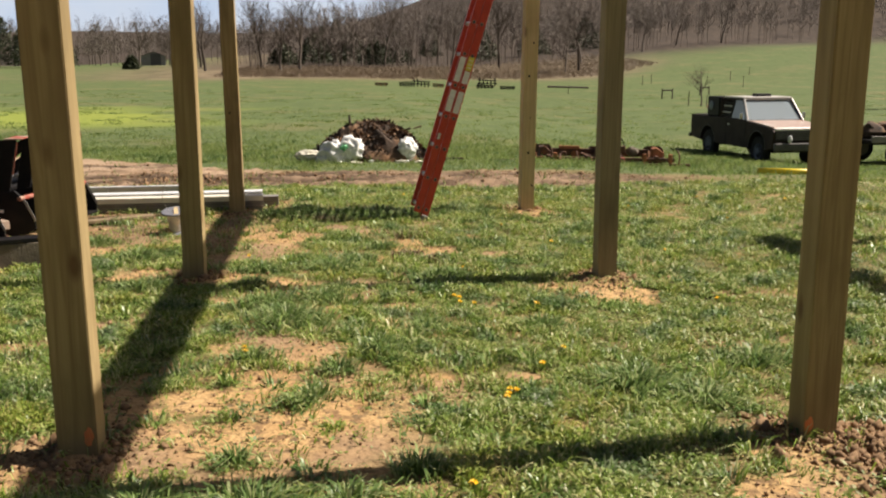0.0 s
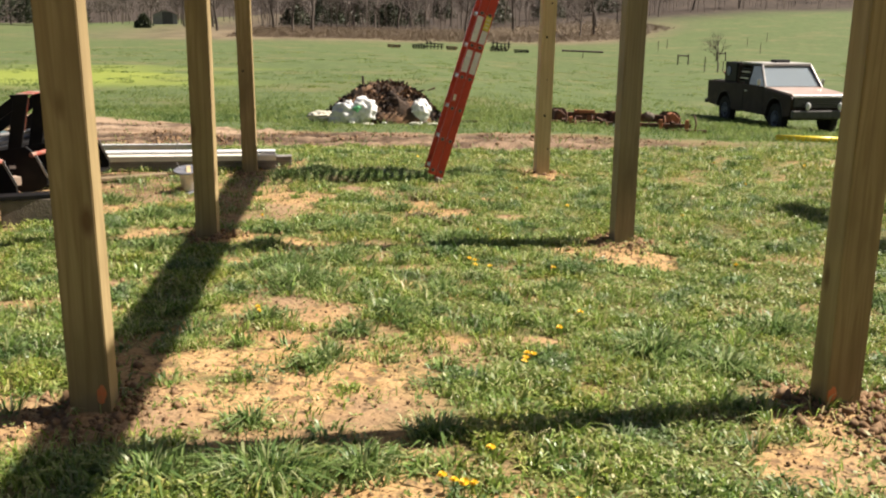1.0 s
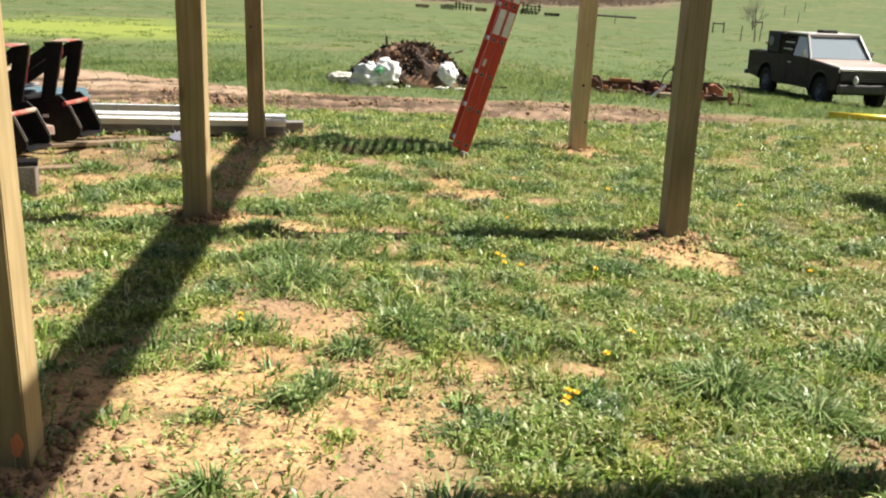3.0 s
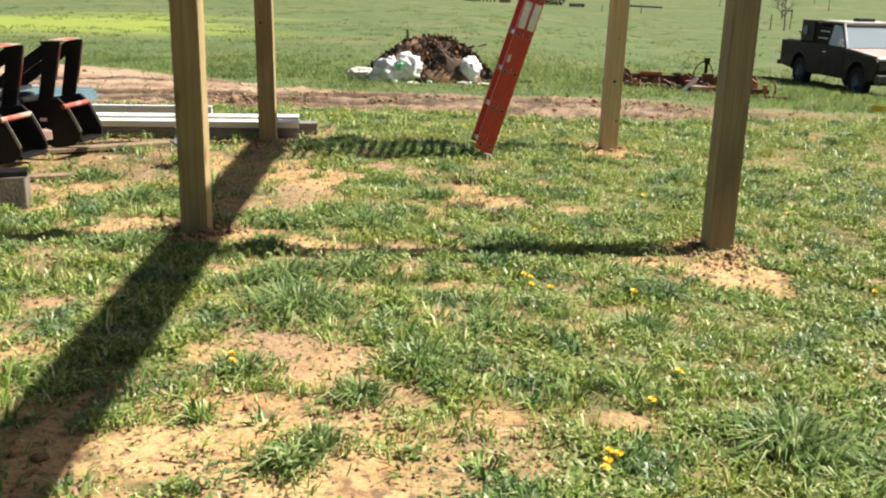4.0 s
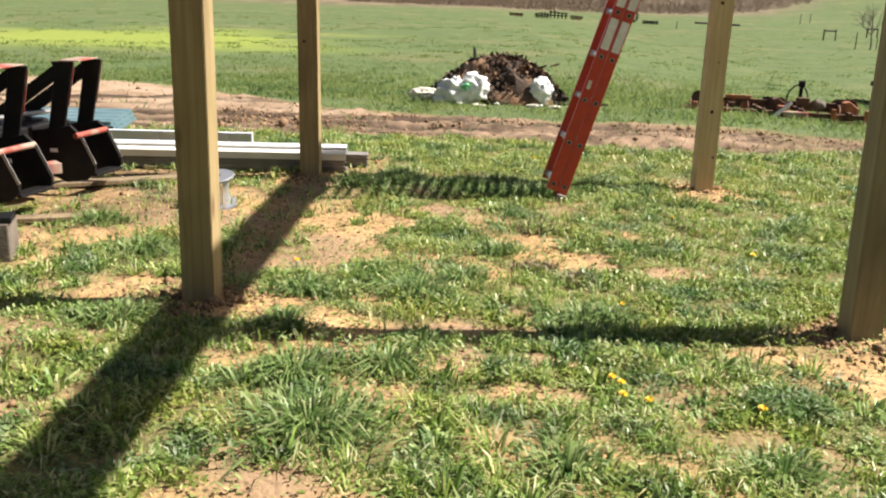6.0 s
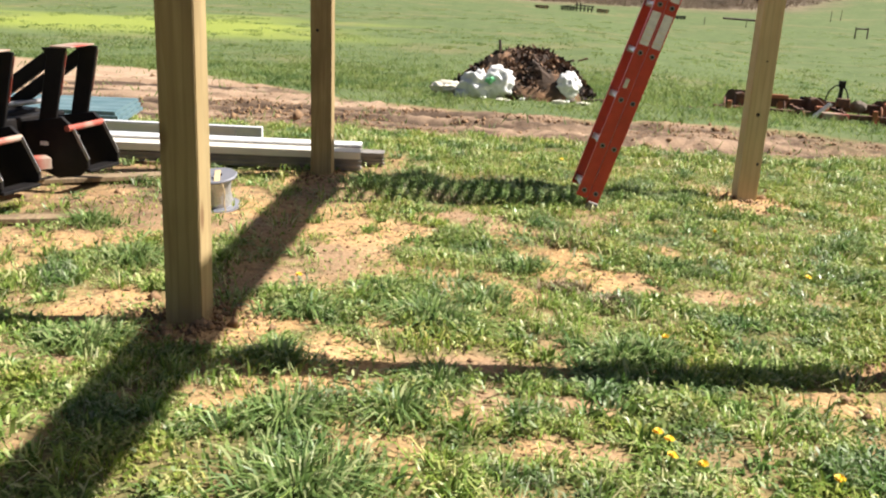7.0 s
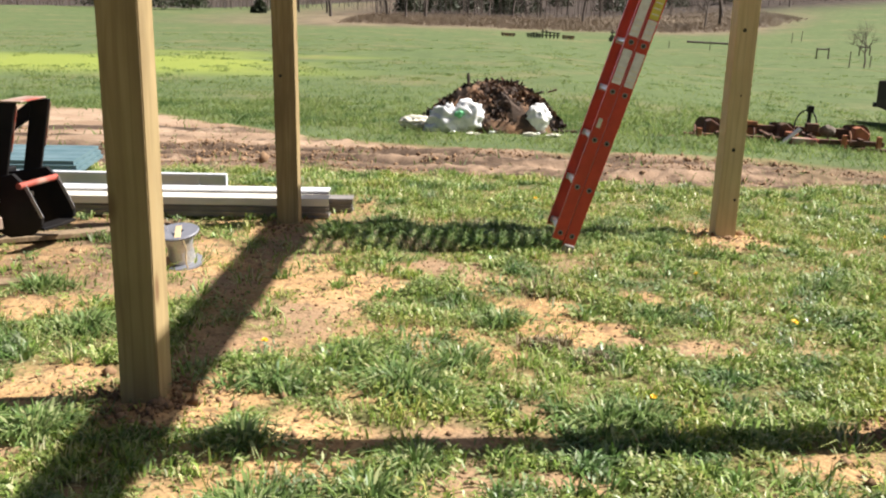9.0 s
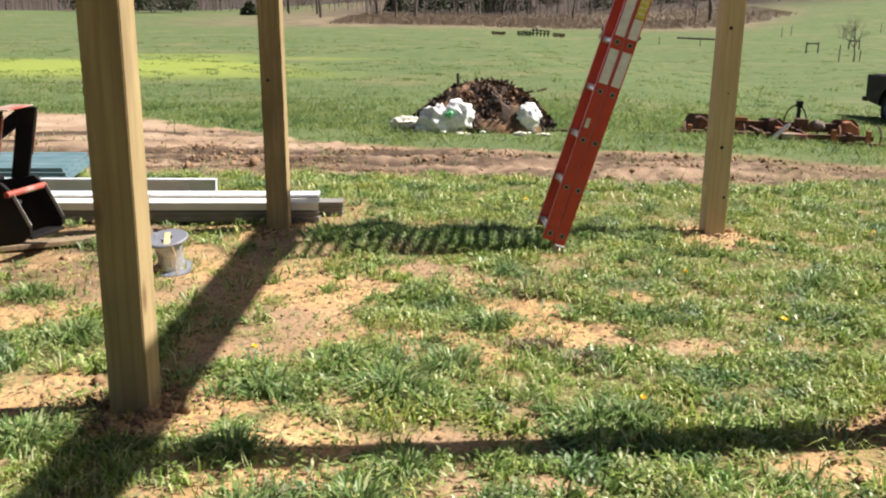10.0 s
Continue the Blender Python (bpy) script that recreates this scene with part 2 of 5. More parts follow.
def ground_material():
    m = bpy.data.materials.new("ground")
    m.use_nodes = True
    n, l = m.node_tree.nodes, m.node_tree.links
    b = n["Principled BSDF"]
    b.inputs["Roughness"].default_value = 0.95
    b.inputs["Specular IOR Level"].default_value = 0.15
    co = n.new("ShaderNodeTexCoord")

    def noise_of(scale, detail=5, stretch=None):
        t = n.new("ShaderNodeTexNoise")
        t.inputs["Scale"].default_value, t.inputs["Detail"].default_value = scale, detail
        src = co.outputs["Object"]
        if stretch:
            mp = n.new("ShaderNodeMapping")
            mp.inputs["Scale"].default_value = stretch
            l.new(src, mp.inputs[0])
            src = mp.outputs[0]
        l.new(src, t.inputs["Vector"])
        return t.outputs[0]

    def ramp(out, lo, hi):
        r = n.new("ShaderNodeMapRange")
        r.inputs[1].default_value, r.inputs[2].default_value = lo, hi
        l.new(out, r.inputs[0])
        return r.outputs[0]

    def attr(name):
        a = n.new("ShaderNodeAttribute")
        a.attribute_name = name
        return a.outputs["Fac"]

    def blend(f, a, c):
        x = n.new("ShaderNodeMix")
        x.data_type = "RGBA"
        l.new(f, x.inputs[0])
        for k, v in ((6, a), (7, c)):
            if isinstance(v, tuple):
                x.inputs[k].default_value = (*v, 1)
            else:
                l.new(v, x.inputs[k])
        return x.outputs[2]

    soil = blend(ramp(noise_of(5.0), 0.35, 0.68), (0.50, 0.335, 0.16), (0.37, 0.225, 0.10))
    soil = blend(ramp(noise_of(60, 3), 0.5, 0.72), soil, (0.22, 0.135, 0.066))
    soil = blend(ramp(noise_of(13, 7), 0.54, 0.66), soil, (0.205, 0.125, 0.066))
    soil = blend(ramp(noise_of(1.1, 5), 0.45, 0.62), soil, (0.285, 0.19, 0.112))
    soil = blend(ramp(noise_of(24, 8), 0.56, 0.68), soil, (0.15, 0.105, 0.06))
    mud = blend(ramp(noise_of(2.6, 7, (0.45, 1.9, 1)), 0.42, 0.6), (0.28, 0.195, 0.13), (0.105, 0.071, 0.048))
    mud = blend(ramp(noise_of(9, 6), 0.55, 0.7), mud, (0.30, 0.215, 0.145))
    # brown mud round the grapple, with the shade there painted into its colour
    soil = blend(attr("mud_shade"), soil, blend(ramp(noise_of(7, 6), 0.4, 0.6), (0.2, 0.135, 0.085), (0.1, 0.068, 0.044)))
    mud = blend(attr("dusty"), mud, blend(ramp(noise_of(1.6, 7, (0.5, 1.6, 1)), 0.4, 0.62), (0.37, 0.27, 0.185), (0.27, 0.185, 0.122)))
    dirt = blend(attr("mud"), soil, mud)
    # near-black in ruts and tread prints, in place of shading the relief lacks
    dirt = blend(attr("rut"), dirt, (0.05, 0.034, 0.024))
    turf = blend(ramp(noise_of(11), 0.3, 0.6), (0.07, 0.085, 0.028), (0.185, 0.15, 0.066))
    field = blend(ramp(noise_of(0.9, 7), 0.35, 0.66), (0.108, 0.143, 0.056), (0.088, 0.118, 0.047))
    field = blend(ramp(noise_of(0.22, 4), 0.5, 0.7), field, (0.155, 0.15, 0.07))
    field = blend(ramp(noise_of(1.5, 9), 0.48, 0.68), field, (0.072, 0.104, 0.04))
    green = blend(attr("far"), turf, field)
    green = blend(attr("mustard"), green, (0.235, 0.28, 0.052))
    green = blend(attr("dry"), green, blend(ramp(noise_of(0.35, 6), 0.4, 0.6), (0.2, 0.155, 0.1), (0.125, 0.097, 0.066)))
    green = blend(attr("litter"), green, blend(ramp(noise_of(0.5, 6), 0.4, 0.6), (0.078, 0.06, 0.047), (0.045, 0.036, 0.03)))
    l.new(blend(attr("bare"), green, dirt), b.inputs["Base Color"])
    bp = n.new("ShaderNodeBump")
    bp.inputs["Strength"].default_value, bp.inputs["Distance"].default_value = 0.6, 0.02
    l.new(noise_of(38, 6), bp.inputs["Height"])
    l.new(bp.outputs[0], b.inputs["Normal"])
    return m


def leaf_material(name, a, c, d, thin=0.3, rough=0.55, patch=None, last=0.96):
    """Blades and leaves: each island its own shade; light passes through."""
    m = bpy.data.materials.new(name)
    m.use_nodes = True
    n, l = m.node_tree.nodes, m.node_tree.links
    b, out = n["Principled BSDF"], n["Material Output"]
    b.inputs["Roughness"].default_value = rough
    b.inputs["Specular IOR Level"].default_value = 0.35
    geo, r = n.new("ShaderNodeNewGeometry"), n.new("ShaderNodeValToRGB")
    e = r.color_ramp.elements
    e[0].color, e[1].color = (*a, 1), (*d, 1)
    e[1].position = last
    mid = e.new(0.6)
    mid.color = (*c, 1)
    l.new(geo.outputs["Random Per Island"], r.inputs[0])
    col = r.outputs[0]
    if patch:
        # stands of a second, yellower or bluer plant
        co = n.new("ShaderNodeTexCoord")
        for k, (tint, size, lo, hi) in enumerate(patch):
            t, mr, x = n.new("ShaderNodeTexNoise"), n.new("ShaderNodeMapRange"), n.new("ShaderNodeMix")
            t.inputs["Scale"].default_value, t.inputs["Detail"].default_value = size, 4
            mr.inputs[1].default_value, mr.inputs[2].default_value = lo, hi
            x.data_type, x.blend_type = "RGBA", "MULTIPLY"
            x.inputs[7].default_value = (*tint, 1)
            l.new(co.outputs["Object"], t.inputs["Vector"])
            l.new(t.outputs[0], mr.inputs[0])
            l.new(mr.outputs[0], x.inputs[0])
            l.new(col, x.inputs[6])
            col = x.outputs[2]
    l.new(col, b.inputs["Base Color"])
    tr, mx = n.new("ShaderNodeBsdfTranslucent"), n.new("ShaderNodeMixShader")
    l.new(col, tr.inputs[0])
    mx.inputs[0].default_value = thin
    l.new(b.outputs[0], mx.inputs[1])
    l.new(tr.outputs[0], mx.inputs[2])
    l.new(mx.outputs[0], out.inputs[0])
    return m


LAWN = (((0.55, 0.66, 0.8), 3.4, 0.52, 0.6), ((1.0, 0.93, 0.7), 2.1, 0.5, 0.62))
POST_WOOD = wood_material("treated_pine", (0.375, 0.285, 0.14), (0.255, 0.18, 0.08))
GREYED_POST_WOOD = wood_material("greyed_treated_pine", (0.31, 0.255, 0.155), (0.21, 0.165, 0.095), (0.06, 0.045, 0.03))
# same post timber with sunlight put into its colour, for the far right post
SUNLIT_POST_WOOD = wood_material("sunlit_treated_pine", (0.57, 0.46, 0.265), (0.5, 0.39, 0.215))
BOARD_WOOD = wood_material("board_pine", (0.52, 0.40, 0.22), (0.40, 0.28, 0.14))
OLD_WOOD = wood_material("old_plank", (0.3, 0.22, 0.13), (0.17, 0.12, 0.068))
GROUND = ground_material()
GRASS = leaf_material("grass_blades", (0.13, 0.22, 0.038), (0.30, 0.405, 0.085), (0.60, 0.55, 0.3), 0.3, 0.38, LAWN, 0.95)
TALL_GRASS = leaf_material("tall_grass", (0.09, 0.165, 0.05), (0.2, 0.29, 0.085), (0.38, 0.42, 0.2), 0.35, 0.4)
FAR_GRASS = leaf_material("field_grass", (0.14, 0.20, 0.05), (0.2, 0.27, 0.075), (0.28, 0.31, 0.12), 0.55, 0.6, (((0.55, 0.68, 0.7), 1.6, 0.5, 0.6),))
CLUMP = leaf_material("clump_leaves", (0.1, 0.185, 0.042), (0.225, 0.33, 0.08), (0.45, 0.5, 0.22), 0.25, 0.36, LAWN)
WEED = leaf_material("weed_leaves", (0.12, 0.19, 0.042), (0.25, 0.32, 0.08), (0.42, 0.42, 0.2), 0.35, 0.48, LAWN)
DRY_STRAW = leaf_material("dry_stems", (0.15, 0.11, 0.065), (0.24, 0.18, 0.10), (0.36, 0.28, 0.18), 0.1)
BRUSH = leaf_material("dry_brush", (0.12, 0.09, 0.06), (0.19, 0.145, 0.1), (0.29, 0.23, 0.16), 0.1)
BARK = material("bark", (0.095, 0.076, 0.062), 0.9, other=(0.055, 0.044, 0.036), size=3, bump=0.5, bump_size=9)
WOODS = leaf_material("bare_woods", (0.07, 0.055, 0.046), (0.105, 0.083, 0.07), (0.17, 0.14, 0.115), 0.0)
NEEDLES = leaf_material("evergreen", (0.032, 0.044, 0.022), (0.05, 0.062, 0.032), (0.075, 0.085, 0.045), 0.1)
ORANGE_RAIL = material("orange_fibreglass", (0.56, 0.055, 0.03), 0.42, other=(0.46, 0.045, 0.026), size=14, bump=0.08, bump_size=70, third=(0.36, 0.06, 0.035), third_size=7, third_range=(0.62, 0.72))
ALUMINIUM = material("aluminium", (0.72, 0.72, 0.72), 0.35, 1.0, size=20, bump=0.1)
STICKER = material("white_sticker", (0.84, 0.83, 0.84), 0.5, other=(0.68, 0.67, 0.68), size=30, bump=0.0)
YELLOW_STICKER = material("yellow_sticker", (0.78, 0.70, 0.12), 0.5, size=30, bump=0.0)
HOLE = material("dark_recess", (0.02, 0.018, 0.016), 0.8, bump=0.0)
BLACK_PAINT = material("black_paint", (0.008, 0.008, 0.009), 0.5, other=(0.016, 0.014, 0.013), size=9, bump=0.15, third=(0.035, 0.018, 0.012), third_size=6, third_range=(0.74, 0.86))
RED_PAINT = material("worn_red_paint", (0.36, 0.07, 0.045), 0.6, other=(0.24, 0.06, 0.04), size=12, third=(0.34, 0.26, 0.2), third_size=4, third_range=(0.46, 0.58))
RUST = material("rust", (0.13, 0.06, 0.034), 0.85, other=(0.06, 0.034, 0.024), size=9, bump=0.4, third=(0.33, 0.13, 0.05), third_size=4)
ORANGE_RUST = material("faded_orange", (0.46, 0.17, 0.075), 0.75, other=(0.27, 0.10, 0.05), size=10, bump=0.3)
BARE_STEEL = material("bright_steel", (0.5, 0.49, 0.48), 0.4, 0.8, size=20)
RUBBER = material("rubber", (0.022, 0.022, 0.024), 0.8, other=(0.045, 0.042, 0.04), size=12, bump=0.3)
TRUCK_PAINT = material("faded_brown_paint", (0.03, 0.019, 0.016), 0.62, other=(0.042, 0.028, 0.023), size=3, bump=0.04, third=(0.065, 0.042, 0.032), third_size=1.7)
DARK_STEEL = material("dark_steel", (0.085, 0.08, 0.078), 0.5, 0.0, other=(0.05, 0.047, 0.045), size=8, bump=0.08)
# bonnet paint, its base colour raised to carry the glare of the sun
HOOD_GLARE_PAINT = material("glare_hood_paint", (0.42, 0.29, 0.24), 0.28, other=(0.52, 0.41, 0.36), size=2.2, bump=0.03, third=(0.55, 0.5, 0.46), third_size=1.2)
WHITE_PAINT = material("dull_white_paint", (0.56, 0.53, 0.5), 0.4, other=(0.45, 0.42, 0.4), size=4, bump=0.04)
CHROME = material("dull_chrome", (0.66, 0.66, 0.66), 0.28, 1.0, size=15, bump=0.05)
BLUE_RIM = material("grey_blue_rim", (0.17, 0.2, 0.27), 0.5, 0.3, size=12)
LAMP_GLASS = material("lamp_glass", (0.78, 0.78, 0.78), 0.15, size=12, bump=0.05)
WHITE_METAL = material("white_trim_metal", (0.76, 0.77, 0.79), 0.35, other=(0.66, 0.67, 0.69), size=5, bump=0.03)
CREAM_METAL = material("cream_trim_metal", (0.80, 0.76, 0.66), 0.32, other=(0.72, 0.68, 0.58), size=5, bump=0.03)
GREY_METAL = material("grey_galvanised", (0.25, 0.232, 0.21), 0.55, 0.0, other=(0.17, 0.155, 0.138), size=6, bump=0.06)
TEAL_METAL = material("teal_panel", (0.085, 0.15, 0.17), 0.5, other=(0.13, 0.2, 0.22), size=4, bump=0.05)
CONCRETE = material("concrete", (0.19, 0.155, 0.12), 0.9, other=(0.11, 0.088, 0.068), size=9, bump=0.4, bump_size=60)
SPOOL_GREY = material("grey_spool_plastic", (0.15, 0.155, 0.18), 0.55, other=(0.19, 0.195, 0.22), size=9, bump=0.05)
WIRE = material("wire", (0.62, 0.62, 0.62), 0.4, 0.7, size=60, bump=0.3)
TAG = material("tan_card", (0.62, 0.48, 0.27), 0.8, size=12, bump=0.05)
TAN_CLAY = material("tan_clod", (0.44, 0.27, 0.13), 0.9, size=12, bump=0.4)
YELLOW_PIPE = material("yellow_plastic", (0.82, 0.62, 0.03), 0.4, other=(0.74, 0.55, 0.03), size=6, bump=0.02)
BAG_WHITE = material("white_plastic_bag", (0.80, 0.80, 0.78), 0.45, other=(0.70, 0.70, 0.68), size=9, bump=0.8, bump_size=14)
PALE_FOAM = material("pale_foam", (0.74, 0.70, 0.58), 0.7, size=9)
BURNT = material("burnt_debris", (0.085, 0.052, 0.032), 0.95, other=(0.03, 0.024, 0.02), size=5, bump=1.0, bump_size=18, third=(0.22, 0.12, 0.06), third_size=3.2, third_range=(0.52, 0.66))
BURNT_CHIP = leaf_material("debris_chips", (0.03, 0.022, 0.018), (0.115, 0.06, 0.034), (0.36, 0.22, 0.12), 0.0, 0.8, (((0.16, 0.17, 0.2), 2.6, 0.46, 0.56),))
CLOD = material("soil_clods", (0.27, 0.165, 0.085), 0.95, other=(0.16, 0.095, 0.05), size=14, bump=0.6, bump_size=50)
DANDELION = material("dandelion_petals", (0.85, 0.58, 0.02), 0.6, other=(0.8, 0.5, 0.02), size=90, bump=0.2)
STEM = material("green_stem", (0.12, 0.2, 0.05), 0.6, size=20)
SIDING = material("grey_siding", (0.30, 0.30, 0.31), 0.7, size=2)
ROOF = material("dark_roof", (0.10, 0.10, 0.115), 0.6, size=2)
GREEN_SCRAP = material("green_scrap", (0.2, 0.62, 0.3), 0.5, size=8)


for dull in (TRUCK_PAINT, BLACK_PAINT, RUBBER):
    dull.node_tree.nodes["Principled BSDF"].inputs["Specular IOR Level"].default_value = 0.18


def glass():
    m = bpy.data.materials.new("window_glass")
    m.use_nodes = True
    b = m.node_tree.nodes["Principled BSDF"]
    b.inputs["Base Color"].default_value = (0.36, 0.42, 0.46, 1)
    b.inputs["Roughness"].default_value = 0.03
    b.inputs["Transmission Weight"].default_value = 0.45
    b.inputs["IOR"].default_value = 1.45
    return m


GLASS = glass()


# ---------- mesh helpers ----------
def mesh_of(bm, mat, smooth=False):
    me = bpy.data.meshes.new("mesh")
    bmesh.ops.recalc_face_normals(bm, faces=bm.faces)
    bm.to_mesh(me)
    bm.free()
    me.materials.append(mat)
    if smooth:
        me.polygons.foreach_set("use_smooth", np.ones(len(me.polygons), bool))
    return me


def part(name, bm, mat, parent=None, label="", m=None, smooth=False):
    ob = new(name, mesh_of(bm, mat, smooth))
    if m is not None:
        ob.matrix_basis = m
    ob.parent = parent
    return tagged(ob, label)


def thing(name, m, label, category, group=""):
    """An Empty at the base of a thing, to which its parts belong."""
    ob = new(name)
    ob.empty_display_size = 0.1
    ob.matrix_basis = m
    return tagged(ob, label, category, group)


def box(bm, cx, cy, cz, sx, sy, sz, bevel=0.0, m=None):
    t = Matrix.Translation((cx, cy, cz)) @ Matrix.Diagonal((sx, sy, sz, 1))
    r = bmesh.ops.create_cube(bm, size=1, matrix=m @ t if m is not None else t)
    if bevel:
        es = list({e for v in r["verts"] for e in v.link_edges})
        bmesh.ops.bevel(bm, geom=es, offset=bevel, segments=2, affect="EDGES", profile=0.5)
    return bm


def along(a, b):
    """A frame at a with z towards b, and the length."""
    a, b = Vector(a), Vector(b)
    d = b - a
    return Matrix.Translation(a) @ d.to_track_quat("Z", "Y").to_matrix().to_4x4(), d.length


def rod(bm, a, b, r0, r1=None, n=8, cap=True):
    m, length = along(a, b)
    bmesh.ops.create_cone(bm, cap_ends=cap, segments=n, radius1=r0, radius2=r0 if r1 is None else r1, depth=length, matrix=m @ Matrix.Translation((0, 0, length / 2)))
    return bm


def bar(bm, a, b, w, d, bevel=0.004):
    """A square bar from a to b."""
    m, length = along(a, b)
    return box(bm, 0, 0, length / 2, w, d, length, bevel, m)


def plate(bm, pts, depth, m=None, bevel=0.0):
    """A flat outline in x and z, extruded by depth in y about 0."""
    m = m if m is not None else Matrix()
    vs = [bm.verts.new(m @ Vector((x, -depth / 2, z))) for x, z in pts]
    f = bm.faces.new(vs)
    r = bmesh.ops.extrude_face_region(bm, geom=[f])
    off = m.to_3x3() @ Vector((0, depth, 0))
    bmesh.ops.translate(bm, verts=[v for v in r["geom"] if isinstance(v, bmesh.types.BMVert)], vec=off)
    if bevel:
        bmesh.ops.bevel(bm, geom=list(bm.edges), offset=bevel, segments=1, affect="EDGES")
    return bm


def turned(bm, profile, n=20, m=None):
    """A profile of (radius, height) turned about z."""
    m = m if m is not None else Matrix()
    rings = [[bm.verts.new(m @ Vector((r * math.cos(2 * math.pi * k / n), r * math.sin(2 * math.pi * k / n), z))) for k in range(n)] for r, z in profile]
    for p, q in zip(rings, rings[1:]):
        for k in range(n):
            bm.faces.new((p[k], p[(k + 1) % n], q[(k + 1) % n], q[k]))
    bm.faces.new(rings[0][::-1])
    bm.faces.new(rings[-1])
    return bm


def lump(bm, cx, cy, cz, rx, ry, rz, seed=0, sub=2, rough=0.35, freq=2.2):
    """A crumpled, uneven lump."""
    r = bmesh.ops.create_icosphere(bm, subdivisions=sub, radius=1)
    for v in r["verts"]:
        k = 1 + rough * noise.noise(v.co * freq + Vector((seed * 7.1, seed * 3.3, 0))) + 0.4 * rough * noise.noise(v.co * freq * 3.1 + Vector((0, seed * 5.7, 1)))
        v.co = Vector((cx + v.co.x * rx * k, cy + v.co.y * ry * k, cz + v.co.z * rz * k))
    return bm


def mesh_from_arrays(name, verts, tris, mat):
    """A mesh from numpy arrays of corners and triangles."""
    me = bpy.data.meshes.new(name)
    me.vertices.add(len(verts))
    me.vertices.foreach_set("co", np.ascontiguousarray(verts, np.float32).ravel())
    me.loops.add(tris.size)
    me.loops.foreach_set("vertex_index", np.ascontiguousarray(tris, np.int32).ravel())
    me.polygons.add(len(tris))
    me.polygons.foreach_set("loop_start", np.arange(0, tris.size, 3, dtype=np.int32))
    me.update(calc_edges=True)
    me.materials.append(mat)
    return me


# ---------- the ground, one sheet to the horizon ----------
def lines(lo, hi, fine, coarse_lo, coarse_hi, grow):
    mid = list(np.arange(lo, hi + 1e-6, fine))
    up, d = [hi], fine
    while up[-1] < coarse_hi:
        d *= grow
        up.append(up[-1] + d)
    down, d = [lo], fine
    while down[-1] > coarse_lo:
        d *= grow
        down.append(down[-1] - d)
    return np.array(down[:0:-1] + mid + up[1:])


gx = lines(-3.6, 3.4, 0.035, -1500, 1500, 1.055)
gy = lines(2.2, 14.6, 0.04, -300, 2200, 1.045)
GX, GY = np.meshgrid(gx, gy)
GZ = ground_z(GX, GY)
nx, ny = len(gx), len(gy)
idx = np.arange(nx * ny).reshape(ny, nx)
a, b_, c_, d_ = idx[:-1, :-1].ravel(), idx[:-1, 1:].ravel(), idx[1:, 1:].ravel(), idx[1:, :-1].ravel()
me = mesh_from_arrays("ground", np.stack([GX.ravel(), GY.ravel(), GZ.ravel()], 1), np.concatenate([np.stack([a, b_, c_], 1), np.stack([a, c_, d_], 1)]), GROUND)
me.polygons.foreach_set("use_smooth", np.ones(len(me.polygons), bool))
fx, fy = GX.ravel(), GY.ravel()


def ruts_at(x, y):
    """Wet wheel tracks, broken along their length; dark colour also imitates shade in the ruts."""
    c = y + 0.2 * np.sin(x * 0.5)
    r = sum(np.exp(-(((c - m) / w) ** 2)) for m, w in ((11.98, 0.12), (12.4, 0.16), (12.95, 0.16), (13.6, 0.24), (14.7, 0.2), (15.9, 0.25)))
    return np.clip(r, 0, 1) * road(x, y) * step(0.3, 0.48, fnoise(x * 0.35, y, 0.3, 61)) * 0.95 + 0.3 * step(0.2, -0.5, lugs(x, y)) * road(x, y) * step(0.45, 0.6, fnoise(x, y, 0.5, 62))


layers = {
    "bare": bare(fx, fy),
    "mud": road(fx, fy),
    "dusty": step(13.6, 14.8, fy + 1.2 * (fnoise(fx, fy, 0.9, 66) - 0.5)),
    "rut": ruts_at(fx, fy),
    "mud_shade": step(-2.0, -2.6, fx + 0.8 * (fnoise(fx, fy, 0.5, 64) - 0.5)) * step(7.4, 8.1, fy) * step(11, 9.6, fy) * (0.45 + 0.55 * step(0.4, 0.6, fnoise(fx, fy, 0.3, 65))),
    "far": step(10, 14.5, fy),
    "mustard": 0.8 * step(0.36, 0.62, fnoise(fx * 0.6, fy, 6, 21)) * step(29, 36, fy) * step(54, 44, fy) * step(-2, -7, fx) * step(-40, -26, fx),
    "litter": np.maximum(step(132, 160, fy + 14 * (fnoise(fx, fy, 22, 23) - 0.5) - 0.5 * np.clip(fx - 25, 0, 200)) * step(-30, -5, fx), step(230, 300, fy)),
    "dry": step(97, 110, fy + 18 * (fnoise(fx, fy, 30, 22) - 0.5) - 0.55 * np.clip(fx - 25, 0, 200) - 22 * step(25, 60, fx)) * step(-40, -10, fx + 0.02 * fy) * step(62, 36, fx),
}
for key, values in layers.items():
    me.attributes.new(key, "FLOAT", "POINT").data.foreach_set("value", np.ascontiguousarray(values, np.float32))
tagged(new("ground", me), "patchy spring pasture with bare tan soil and a muddy rutted track", "ground", kind="structure")


